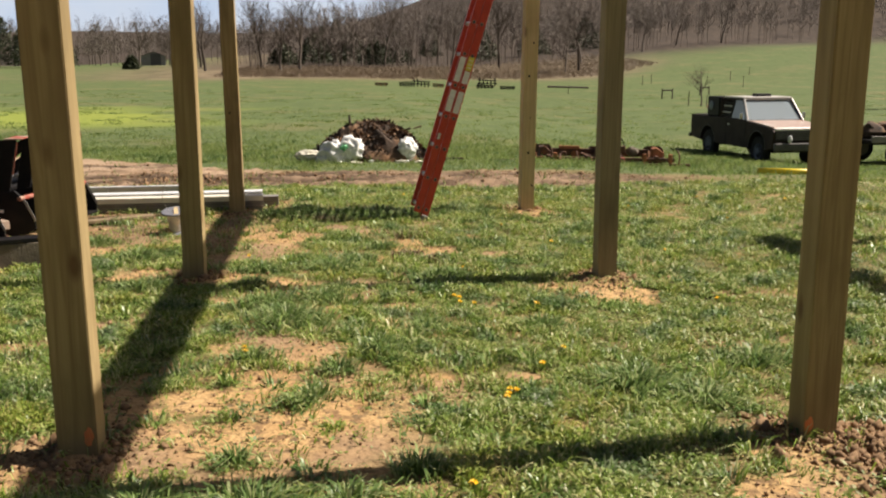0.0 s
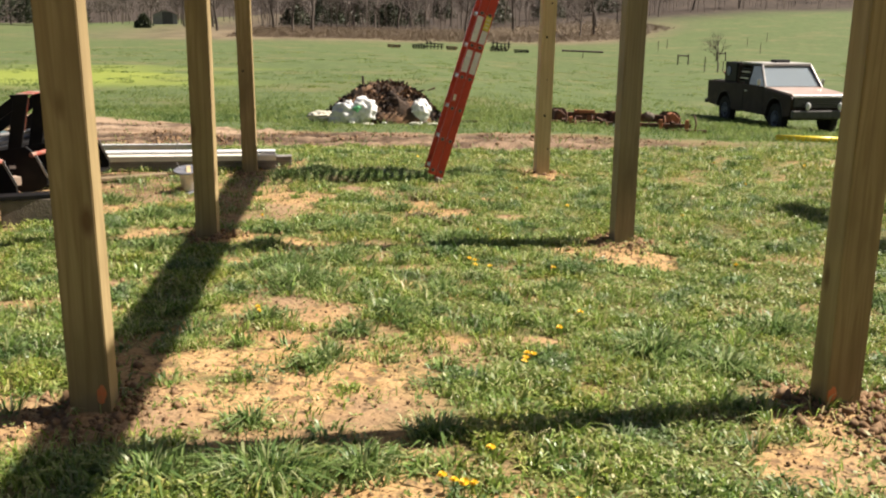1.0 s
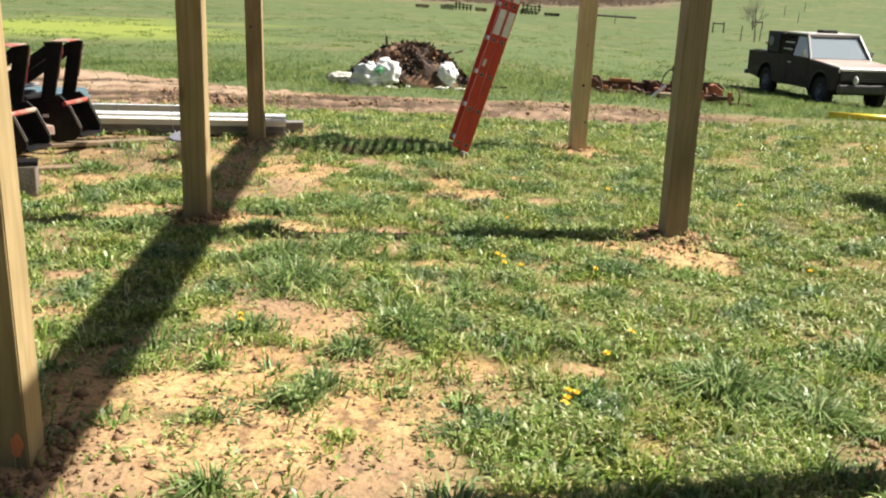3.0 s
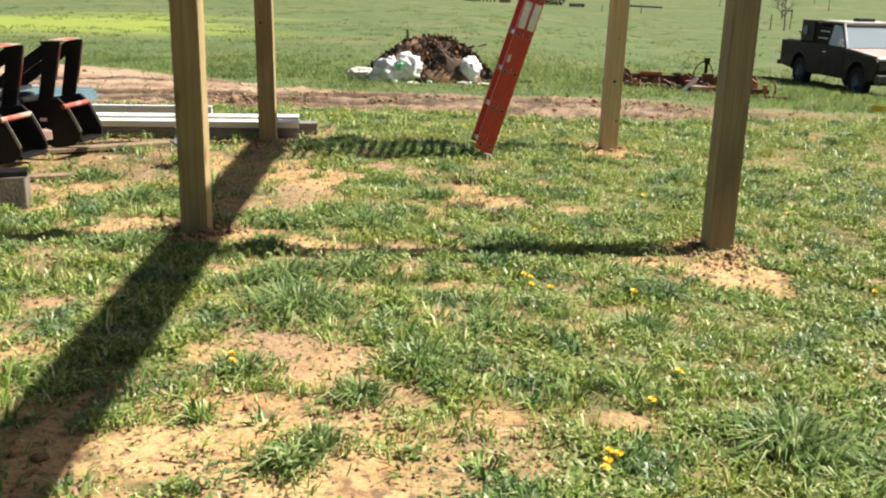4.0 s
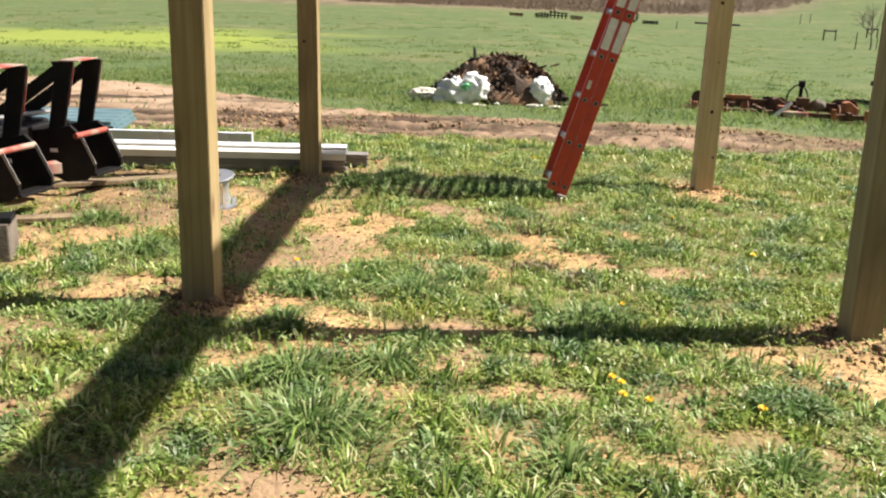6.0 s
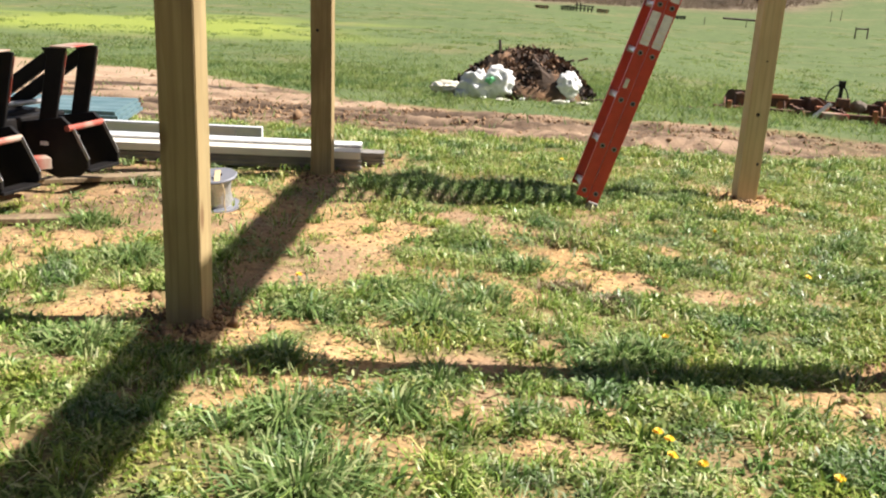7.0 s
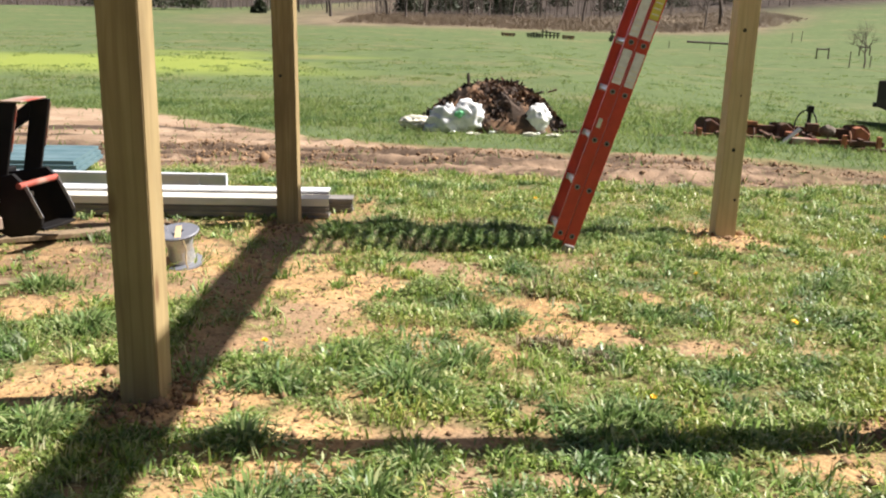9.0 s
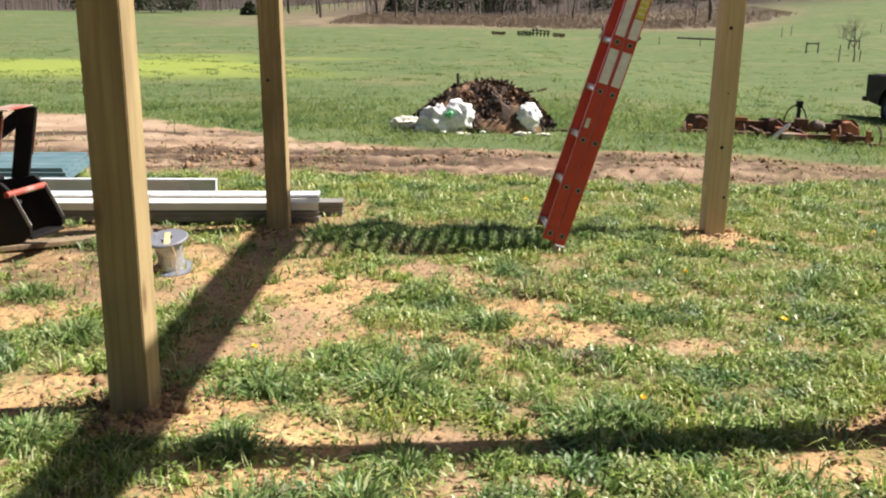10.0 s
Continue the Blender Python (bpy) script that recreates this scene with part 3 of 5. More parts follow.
# ---------- the post frame ----------
def post(x, y, height, lean, knots=()):
    root = thing("timber_post", pose(x, y, gz(x, y, True) - 0.05, lean[0], lean[1], lean[2]), "pale treated square pine post set in loose dug soil", "post", "posts of the unfinished shed")
    bm = bmesh.new()
    box(bm, 0, 0, height / 2, 0.14, 0.14, height)
    bmesh.ops.subdivide_edges(bm, edges=[e for e in bm.edges if abs(e.verts[0].co.z - e.verts[1].co.z) > 1], cuts=10)
    for v in bm.verts:
        v.co.x += 0.006 * math.sin(v.co.z * 1.3 + x * 3)
        v.co.y += 0.005 * math.sin(v.co.z * 1.1 + y)
    es = [e for e in bm.edges if abs(e.verts[0].co.z - e.verts[1].co.z) > 0.1]
    bmesh.ops.bevel(bm, geom=es, offset=0.004, segments=2, affect="EDGES")
    part("shaft", bm, SUNLIT_POST_WOOD if y > 9.5 and x > 0 else GREYED_POST_WOOD if x > 0 and y > 5 else POST_WOOD, root)
    for kx, kz, r in knots:
        bm = bmesh.new()
        turned(bm, [(r, -0.012), (r * 0.9, 0.004), (r * 0.4, 0.006)], 10, Matrix.Translation((kx, -0.0705, kz)) @ pose(0, 0, 0, 90, 0, 0))
        part("knot", bm, HOLE, root, "dark round knot")
    return root


for k, (px, py) in enumerate(POSTS):
    knots = [(-0.01, 0.64, 0.015), (0.0, 1.0, 0.008), (-0.02, 1.42, 0.016), (0.035, 0.3, 0.011), (0.02, 1.75, 0.012)] if k == 5 else [(-0.02, 1.02, 0.012)] if k == 2 else []
    post(px, py, 3.35, [(0, 0, 2), (0, 0.5, -1), (0, 0, 1), (0, 0, -2), (0, 0, 0), (0, 0.4, 2)][k], knots)
SPRAY = material("orange_spray_paint", (0.75, 0.2, 0.07), 0.8, other=(0.6, 0.25, 0.1), size=30, bump=0.0)

for sx, sy, kx in ((1.21, 3.64, -0.055), (-1.67, 3.65, 0.05)):
    bm = bmesh.new()
    lump(bm, 0, 0, 0, 0.016, 0.0015, 0.035, 3, 2, 0.5)
    mark = part("spray_mark", bm, SPRAY, None, "faded orange sprayed mark on a post foot", pose(sx + kx, sy - 0.0715, gz(sx, sy, True) + 0.05))
    tagged(mark, category="paint mark", group="sprayed marks")


def header(x, y0, y1, z):
    root = thing("header_beam", pose(x, y0, z), "long built-up pine beam carried on the posts", "beam", "beams of the unfinished shed")
    for k in (-1, 0, 1):
        bm = bmesh.new()
        box(bm, 0.038 * k, (y1 - y0) / 2, 0.12, 0.0375, y1 - y0, 0.24, 0.003)
        part("board", bm, BOARD_WOOD, root)


header(1.21, 2.2, 10.1, 3.13)
header(-1.67, 3.3, 10.1, 3.13)
# unseen second bay beside the shed, added to throw shade on the lawn
header(5.95, 3.2, 8.25, 3.13)
for py in (3.5, 7.9):
    post(5.95, py, 3.2, (0, 0, 0))


# ---------- the ladder ----------
LEAN = 17.0


def ladder():
    root = thing("extension_ladder", pose(0.10, 9.02, -0.055) @ pose(0, 0, 0, 0, LEAN, 0), "red-orange fibreglass extension ladder leaning on the beam", "ladder")
    for sect, v, z0, z1 in (("base", 0.039, 0.05, 3.35), ("fly", -0.039, 0.08, 3.3)):
        for y in (0.0, 0.40):
            bm = bmesh.new()
            s = 1 if y == 0 else -1
            box(bm, v, y, (z0 + z1) / 2, 0.072, 0.006, z1 - z0, 0.001)
            box(bm, v - 0.034, y + s * 0.014, (z0 + z1) / 2, 0.005, 0.028, z1 - z0, 0.001)
            box(bm, v + 0.034, y + s * 0.014, (z0 + z1) / 2, 0.005, 0.028, z1 - z0, 0.001)
            rail = part("rail", bm, ORANGE_RAIL, root)
            if y == 0:
                for a_, b2, mat in ((1.09, 1.30, STICKER), (1.38, 1.62, STICKER)) if sect == "fly" else ((1.09, 1.30, STICKER), (1.38, 1.5, STICKER), (1.505, 1.64, YELLOW_STICKER)):
                    bm = bmesh.new()
                    box(bm, v, -0.0048, (a_ + b2) / 2, 0.055, 0.002, b2 - a_)
                    part("sticker", bm, mat, rail, "scuffed printed safety label")
                    for row in range(3):
                        bm = bmesh.new()
                        box(bm, v, -0.0066, a_ + 0.03 + 0.035 * row, 0.04, 0.001, 0.008)
                        part("print_bar", bm, CREAM_METAL, rail)
                if sect == "fly":
                    bm = bmesh.new()
                    box(bm, v - 0.01, -0.008, 0.84, 0.024, 0.01, 0.06, 0.002)
                    part("rung_lock", bm, ALUMINIUM, rail, "bright metal rung lock")
        for k in range(10):
            z = 0.125 + 0.305 * k
            if z > z1 - 0.05:
                continue
            bm = bmesh.new()
            rod(bm, (v, 0.004, z), (v, 0.396, z), 0.017, n=10)
            rung = part("rung", bm, ALUMINIUM, root, "bare aluminium rung")
            bm = bmesh.new()
            turned(bm, [(0.017, -0.002), (0.017, 0.004), (0.010, 0.006), (0.009, 0.001)], 12, Matrix.Translation((v, -0.003, z)) @ pose(0, 0, 0, 90, 0, 0))
            part("rivet", bm, GREY_METAL, rung, "grey rung ferrule")
            bm = bmesh.new()
            turned(bm, [(0.0095, 0), (0.0095, 0.0075), (0.004, 0.008)], 10, Matrix.Translation((v, -0.003, z)) @ pose(0, 0, 0, 90, 0, 0))
            part("rung_hole", bm, HOLE, rung, "dark hollow rung end")
            bm = bmesh.new()
            box(bm, v, 0.385, z, 0.045, 0.012, 0.04, 0.003)
            part("rung_plate", bm, ALUMINIUM, rung)
    for y in (0.0, 0.40):
        bm = bmesh.new()
        box(bm, 0.042, y, 0.035, 0.07, 0.05, 0.07, 0.008)
        part("foot", bm, GREY_METAL, root, "worn grey metal foot")


ladder()


# ---------- debris pile ----------
def debris_pile():
    cx, cy = -0.1, 17.2
    z0 = gz(cx, cy)
    bm = bmesh.new()
    n1, n2 = 46, 12
    rings = []
    for j in range(n2 + 1):
        s = j / n2
        ring = []
        for k in range(n1):
            an = 2 * math.pi * k / n1
            wob = 1 + 0.22 * noise.noise(Vector((math.cos(an) * 1.6, math.sin(an) * 1.6, 3))) + 0.1 * noise.noise(Vector((math.cos(an) * 5, math.sin(an) * 5, s * 4)))
            r = s * wob
            x, y = 0.15 + r * 1.25 * math.cos(an) * (1.0 if math.cos(an) < 0 else 0.85), r * 0.8 * math.sin(an)
            h = 0.67 * (1 - s ** 2.1) * (1 + 0.3 * noise.noise(Vector((x * 2.6, y * 2.6, 1)))) + 0.11 * noise.noise(Vector((x * 6, y * 6, 5)))
            ring.append(bm.verts.new((x, y, max(h, -0.03) if j < n2 else -0.06)))
        rings.append(ring)
    for p, q in zip(rings, rings[1:]):
        for k in range(n1):
            try:
                bm.faces.new((p[k], p[(k + 1) % n1], q[(k + 1) % n1], q[k]))
            except ValueError:
                pass
    bmesh.ops.remove_doubles(bm, verts=bm.verts, dist=0.0005)
    root = thing("debris_pile", pose(cx, cy, z0), "burnt brown heap of earth, roots and rubbish", "debris pile")
    part("mound", bm, BURNT, root)
    rng = np.random.default_rng(5)
    n = 4200
    an, s = rng.uniform(0, 2 * np.pi, n), np.sqrt(rng.uniform(0, 1, n))
    x = 0.15 + s * 1.2 * np.cos(an) * np.where(np.cos(an) < 0, 1.0, 0.85)
    y = s * 0.84 * np.sin(an)
    z = 0.67 * (1 - s ** 2.1) + rng.uniform(-0.04, 0.05, n)
    base = np.stack([x, y, z], 1)
    d1, d2 = rng.normal(0, 1, (n, 3)), rng.normal(0, 1, (n, 3))
    d1 /= np.linalg.norm(d1, axis=1)[:, None]
    d2 /= np.linalg.norm(d2, axis=1)[:, None]
    l1, l2 = rng.uniform(0.03, 0.13, n)[:, None], rng.uniform(0.015, 0.06, n)[:, None]
    v = np.concatenate([base - d1 * l1 / 2, base + d1 * l1 / 2, base + d1 * l1 / 2 + d2 * l2, base - d1 * l1 / 2 + d2 * l2])
    i = np.arange(n)
    t = np.concatenate([np.stack([i, i + n, i + 2 * n], 1), np.stack([i, i + 2 * n, i + 3 * n], 1)])
    chips = new("debris_litter", mesh_from_arrays("chips", v, t, BURNT_CHIP))
    chips.parent = root
    tagged(chips, "charred sticks, bark and scraps", kind="stuff")
    for k in range(16):
        bm = bmesh.new()
        a0 = Vector((rng.uniform(-0.5, 1.0), rng.uniform(-0.45, 0.2), rng.uniform(0.15, 0.6)))
        d0 = Vector((rng.normal(), rng.normal() * 0.5, rng.normal() * 0.35)).normalized() * rng.uniform(0.15, 0.38)
        rod(bm, a0 - d0 / 2, a0 + d0 / 2, 0.018, 0.01, 6)
        part("stick", bm, BURNT if k % 3 else ORANGE_RUST, root, "charred stick" if k % 3 else "rusty bent bar")
    bm = bmesh.new()
    rod(bm, (0.95, -0.35, 0.02), (1.75, -0.5, 0.05), 0.03, 0.018, 7)
    part("stick", bm, BURNT, root, "long branch lying at the foot")
    bm = bmesh.new()
    rod(bm, (-0.28, 0, 0.55), (-0.3, 0.02, 0.82), 0.03, 0.02, 7)
    part("stick", bm, BURNT, root, "upright charred stub")
    for nm, lx, ly, lz, rx, ry, rz, sd, lab in (
        ("plastic_bag", -0.58, -0.68, 0.17, 0.27, 0.18, 0.21, 1, "crumpled white plastic bag against a burnt heap"),
        ("plastic_bag", -0.30, -0.70, 0.22, 0.22, 0.16, 0.23, 2, "crumpled white plastic bag against a burnt heap"),
        ("plastic_bag", 0.70, -0.66, 0.22, 0.17, 0.13, 0.19, 3, "small white plastic bag on a burnt heap"),
        ("foam_scrap", -1.05, -0.5, 0.12, 0.24, 0.13, 0.09, 4, "pale cream foam scrap lying in grass"),
        ("plastic_bag", -0.78, -0.72, 0.05, 0.14, 0.1, 0.07, 6, "flattened white plastic bag lying in grass"),
    ):
        bm = bmesh.new()
        lump(bm, 0, 0, 0, rx, ry, rz, sd, 4, 0.38, 2.6)
        ob = part(nm, bm, PALE_FOAM if nm == "foam_scrap" else BAG_WHITE, None, lab, pose(cx + lx, cy + ly, gz(cx + lx, cy + ly) + lz), True)
        tagged(ob, category="bag" if nm == "plastic_bag" else "scrap")
    bm = bmesh.new()
    lump(bm, 0, 0, 0, 0.07, 0.03, 0.05, 8, 2, 0.5)
    tagged(part("plastic_scrap", bm, GREEN_SCRAP, None, "bright green plastic scrap on a white bag", pose(cx - 0.42, cy - 0.85, gz(cx, cy) + 0.3)), category="scrap")
    for k in range(9):
        bm = bmesh.new()
        lump(bm, 0, 0, 0, 0.045 + 0.03 * (k % 3), 0.04, 0.02 + 0.012 * (k % 2), 20 + k, 2, 0.6)
        lx = -0.5 + 0.19 * k + 0.12 * math.sin(k * 5.3)
        ly = -0.9 + 0.2 * math.sin(k * 2.1)
        tagged(part("rubbish_scrap", bm, (BAG_WHITE, CONCRETE, PALE_FOAM)[k % 3], None, "small pale scrap at the foot of a heap", pose(cx + lx, cy + ly, gz(cx + lx, cy + ly) + 0.02)), category="scrap", group="scraps round the heap")


debris_pile()


# ---------- rusty field implement ----------
def field_implement():
    x0, y0 = 2.75, 17.0
    z0 = gz(4.3, y0) - 0.03
    root = thing("field_implement", pose(x0, y0, z0, 0, 1.5, -2) @ Matrix.Diagonal((0.97, 1, 0.95, 1)), "rusty old tillage implement frame lying in long grass", "farm implement")

    def add(name, mat, label=""):
        bm = bmesh.new()
        return bm, (lambda: part(name, bm, mat, root, label))

    for ya, za, xa, xb, mat in ((-0.25, 0.16, 0.0, 2.95, RUST), (0.35, 0.20, 0.35, 2.7, RUST), (0.05, 0.30, 0.55, 2.6, RUST), (-0.3, 0.06, 2.3, 3.25, RUST)):
        bm = bmesh.new()
        bar(bm, (xa, ya, za), (xb, ya, za), 0.075, 0.075)
        part("frame_bar", bm, mat, root)
    bm = bmesh.new()
    bar(bm, (0.75, 0.02, 0.36), (1.15, 0.02, 0.36), 0.05, 0.06)
    part("frame_bar", bm, ORANGE_RUST, root, "faded orange bar")
    for xa in (0.5, 1.25, 1.9, 2.6):
        bm = bmesh.new()
        bar(bm, (xa, -0.32, 0.2), (xa, 0.45, 0.22), 0.06, 0.06)
        part("cross_bar", bm, RUST, root)
    for xa, r in ((0.42, 0.2), (1.52, 0.17), (2.62, 0.19)):
        bm = bmesh.new()
        for d in range(4):
            turned(bm, [(r, 0), (r * 0.92, 0.02), (r * 0.4, 0.045), (r * 0.35, 0.03)], 14, Matrix.Translation((xa - 0.1 + 0.07 * d, 0.05, 0.22)) @ pose(0, 0, 0, 0, 90, 20))
        part("disc_gang", bm, RUST, root, "row of rusted discs")
        bm = bmesh.new()
        plate(bm, [(-0.1, 0.0), (0.11, 0.0), (0.12, 0.1), (-0.02, 0.2), (-0.1, 0.17)], 0.16, Matrix.Translation((xa + 0.02, -0.1, 0.2)), 0.008)
        part("bearing_box", bm, ORANGE_RUST if xa > 2 else RUST, root, "rust-orange housing" if xa > 2 else "")
    for xa in (0.22, 0.62, 2.35, 2.86):
        bm = bmesh.new()
        box(bm, xa, -0.3, 0.16, 0.07, 0.05, 0.24, 0.006)
        part("bracket", bm, ORANGE_RUST, root, "faded orange bracket")
    rng = np.random.default_rng(88)
    for k in range(16):
        xa, ya = 0.15 + 0.19 * k, (-0.25, 0.35, 0.05)[k % 3]
        lean, top = rng.uniform(-0.12, 0.12), rng.uniform(0.2, 0.36)
        bm = bmesh.new()
        prev = Vector((xa, ya, top))
        for j in range(1, 7):
            p = Vector((xa + lean * j / 6, ya - 0.16 * math.sin(j * 0.5), top - (top + 0.02) * (j / 6) ** 1.3))
            rod(bm, prev, p, 0.016, 0.014, 6)
            prev = p
        part("tine", bm, RUST, root)
    for k in range(7):
        xa = rng.uniform(0.3, 2.8)
        bm = bmesh.new()
        box(bm, xa, rng.uniform(-0.35, 0.3), rng.uniform(0.22, 0.36), rng.uniform(0.06, 0.2), 0.08, rng.uniform(0.05, 0.14), 0.012)
        part("clamp", bm, (RUST, BLACK_PAINT, ORANGE_RUST)[k % 3], root)
    bm = bmesh.new()
    bar(bm, (-0.55, -0.3, 0.1), (0.2, -0.27, 0.13), 0.05, 0.05)
    part("drawbar", bm, RUST, root, "dark drawbar end")
    bm = bmesh.new()
    bar(bm, (1.3, -0.45, 0.02), (1.68, -0.3, 0.34), 0.06, 0.04)
    part("brace", bm, BARE_STEEL, root, "bright worn steel brace")
    bm = bmesh.new()
    box(bm, 1.75, -0.32, 0.16, 0.4, 0.14, 0.1, 0.012)
    part("gear_housing", bm, RED_PAINT, root, "red-painted housing")
    bm = bmesh.new()
    box(bm, 1.9, 0.0, 0.42, 0.05, 0.06, 0.46, 0.01)
    box(bm, 1.9, 0.0, 0.62, 0.09, 0.08, 0.1, 0.01)
    part("mast", bm, BLACK_PAINT, root, "upright dark mast")
    bm = bmesh.new()
    prev = None
    for k in range(15):
        an = math.pi * k / 14
        p = Vector((1.87 + 0.17 * math.cos(an), 0.02, 0.32 + 0.28 * math.sin(an)))
        if prev is not None:
            rod(bm, prev, p, 0.012, n=5)
        prev = p
    part("hose", bm, RUBBER, root, "looped black hose")
    bm = bmesh.new()
    lump(bm, 2.18, -0.05, 0.3, 0.13, 0.1, 0.1, 4, 2, 0.2)
    part("seat_pan", bm, CONCRETE, root, "grey weathered seat pan")


field_implement()


# ---------- pickup truck ----------
def truck():
    x0, y0 = 11.03, 22.9
    root = thing("pickup_truck", pose(x0, y0, gz(x0, y0 + 1.5) - 0.03, 0, 0, 4) @ Matrix.Diagonal((0.87, 0.91, 0.98, 1)), "old faded brown pickup with bright bonnet parked on grass", "truck")
    W = 1.9

    def arc(cx, r, n=9):
        return [(cx + r * math.cos(math.pi * k / n), 0.45 + r * math.sin(math.pi * k / n)) for k in range(n, -1, -1)]

    def side(pts, width, name, mat, label="", bevel=0.02):
        bm = bmesh.new()
        plate(bm, pts, width, pose(0, 0, 0, 0, 0, 90), bevel)
        return part(name, bm, mat, root, label)

    # outlines run along the truck: 0 at the front axle, + to the rear
    side([(-0.82, 0.5)] + [(-0.46, 0.45)] + arc(0, 0.46)[0:] + [(0.5, 0.42), (2.5, 0.42)] + arc(3.0, 0.46) + [(3.5, 0.45), (4.15, 0.52), (4.17, 1.17), (2.25, 1.18), (0.72, 1.16), (0.55, 1.12), (-0.78, 1.0), (-0.86, 0.9)], W, "body", TRUCK_PAINT, "faded dark brown body")
    side([(-0.80, 1.004), (0.62, 1.128), (0.62, 1.155), (-0.75, 1.05)], W - 0.12, "bonnet", HOOD_GLARE_PAINT, "bonnet with sun glare put into its colour", 0.012)
    # cab: tapered towards the roof
    bm = bmesh.new()
    lo, hi = W / 2 - 0.03, W / 2 - 0.16
    low = [(0.62, 1.13), (2.3, 1.15)]
    top = [(1.12, 1.70), (2.18, 1.70)]
    for s in (-1, 1):
        for (ya, za), (yb, zb) in ((low[0], top[0]), (low[1], top[1]), ((1.62, 1.15), (1.62, 1.70))):
            bar(bm, (s * lo, ya, za), (s * hi, yb, zb), 0.075, 0.06, 0.01)
        bar(bm, (s * lo, 0.62, 1.14), (s * lo, 2.3, 1.16), 0.05, 0.06, 0.01)
        bar(bm, (s * hi, 1.1, 1.70), (s * hi, 2.2, 1.70), 0.06, 0.06, 0.01)
    bar(bm, (-lo, 0.62, 1.14), (lo, 0.62, 1.14), 0.05, 0.05, 0.01)
    bar(bm, (-hi, 1.12, 1.70), (hi, 1.12, 1.70), 0.05, 0.06, 0.01)
    part("cab_frame", bm, TRUCK_PAINT, root)
    bm = bmesh.new()
    for s in (-1, 1):
        bar(bm, (s * (lo + 0.004), 0.60, 1.13), (s * (hi + 0.004), 1.10, 1.71), 0.055, 0.06, 0.01)
    bar(bm, (-hi, 1.10, 1.715), (hi, 1.10, 1.715), 0.06, 0.07, 0.01)
    part("windscreen_surround", bm, WHITE_PAINT, root, "pale windscreen pillars")
    bm = bmesh.new()
    box(bm, 0, 1.66, 1.735, 2 * hi + 0.06, 1.16, 0.06, 0.025)
    part("roof", bm, WHITE_PAINT, root, "bleached pale roof")
    bm = bmesh.new()
    box(bm, 0, 2.3, 1.42, 2 * lo - 0.04, 0.05, 0.56, 0.01)
    part("cab_back", bm, TRUCK_PAINT, root)

    def pane(name, quad, label):
        bm = bmesh.new()
        f = bm.faces.new([bm.verts.new(p) for p in quad])
        r = bmesh.ops.extrude_face_region(bm, geom=[f])
        f.normal_update()
        bmesh.ops.translate(bm, verts=[v for v in r["geom"] if isinstance(v, bmesh.types.BMVert)], vec=f.normal * 0.006)
        ob = part(name, bm, GLASS, root, label)
        ob.visible_shadow = False

    pane("windscreen", [(-lo, 0.64, 1.16), (lo, 0.64, 1.16), (hi, 1.12, 1.69), (-hi, 1.12, 1.69)], "sunlit raked windscreen")
    for s in (-1, 1):
        pane("side_window", [(s * lo, 0.7, 1.17), (s * lo, 1.58, 1.17), (s * hi, 1.58, 1.68), (s * hi, 1.16, 1.68)], "dusty side window")
        for k in range(5):
            bm = bmesh.new()
            z = 1.24 + 0.085 * k
            xx = s * (lo - (lo - hi) * (z - 1.15) / 0.55)
            box(bm, xx, 1.94, z, 0.03, 0.5, 0.045, 0.006)
            part("louvre", bm, WHITE_PAINT if k % 2 else BLACK_PAINT, root, "pale side window louvre" if k % 2 else "dark side window louvre")
        bm = bmesh.new()
        box(bm, s * (W / 2 + 0.1), 0.78, 1.27, 0.1, 0.05, 0.16, 0.02)
        part("mirror", bm, CHROME, root, "small chrome door mirror")
        bm = bmesh.new()
        box(bm, s * (W / 2 + 0.004), 1.68, 1.0, 0.02, 0.14, 0.03, 0.004)
        part("door_handle", bm, CHROME, root)
        bm = bmesh.new()
        box(bm, s * (W / 2 + 0.003), 0.68, 0.78, 0.01, 0.012, 0.68)
        part("door_seam", bm, HOLE, root)
        bm = bmesh.new()
        box(bm, s * (W / 2 + 0.003), 1.82, 0.78, 0.01, 0.012, 0.68)
        part("door_seam", bm, HOLE, root)
        for ax in (0.0, 3.0):
            bm = bmesh.new()
            prev = None
            for (ay, az) in arc(ax, 0.465, 12):
                p = Vector((s * (W / 2 + 0.004), ay, az))
                if prev is not None:
                    bar(bm, prev, p, 0.018, 0.018, 0.003)
                prev = p
            part("arch_trim", bm, DARK_STEEL, root, "dull metal wheel arch trim")
    # load bed: black sheet on the solid body for inner shade, and a standing box
    bm = bmesh.new()
    box(bm, 0, 3.25, 1.185, W - 0.25, 1.7, 0.012)
    part("bed_floor", bm, HOLE, root, "black sheet for the shade in the load bed")
    bm = bmesh.new()
    box(bm, -0.62, 2.85, 1.46, 0.5, 0.75, 0.56, 0.03)
    part("cargo_box", bm, BLACK_PAINT, root, "black box standing in the bed")
    bm = bmesh.new()
    turned(bm, [(0.13, 0), (0.13, 0.02), (0.05, 0.03)], 16, Matrix.Translation((-0.875, 2.95, 1.48)) @ pose(0, 0, 0, 0, -90, 0))
    part("cargo_badge", bm, BLUE_RIM, root, "round pale badge on the box")
    bm = bmesh.new()
    bar(bm, (-0.5, 3.5, 1.2), (-0.55, 3.85, 1.42), 0.1, 0.04)
    bar(bm, (-0.1, 3.2, 1.2), (0.1, 3.4, 1.35), 0.3, 0.06)
    part("bed_scrap", bm, RUST, root, "scrap iron in the bed")
    bm = bmesh.new()
    box(bm, 0.05, 1.55, 1.80, 0.5, 0.3, 0.09, 0.03)
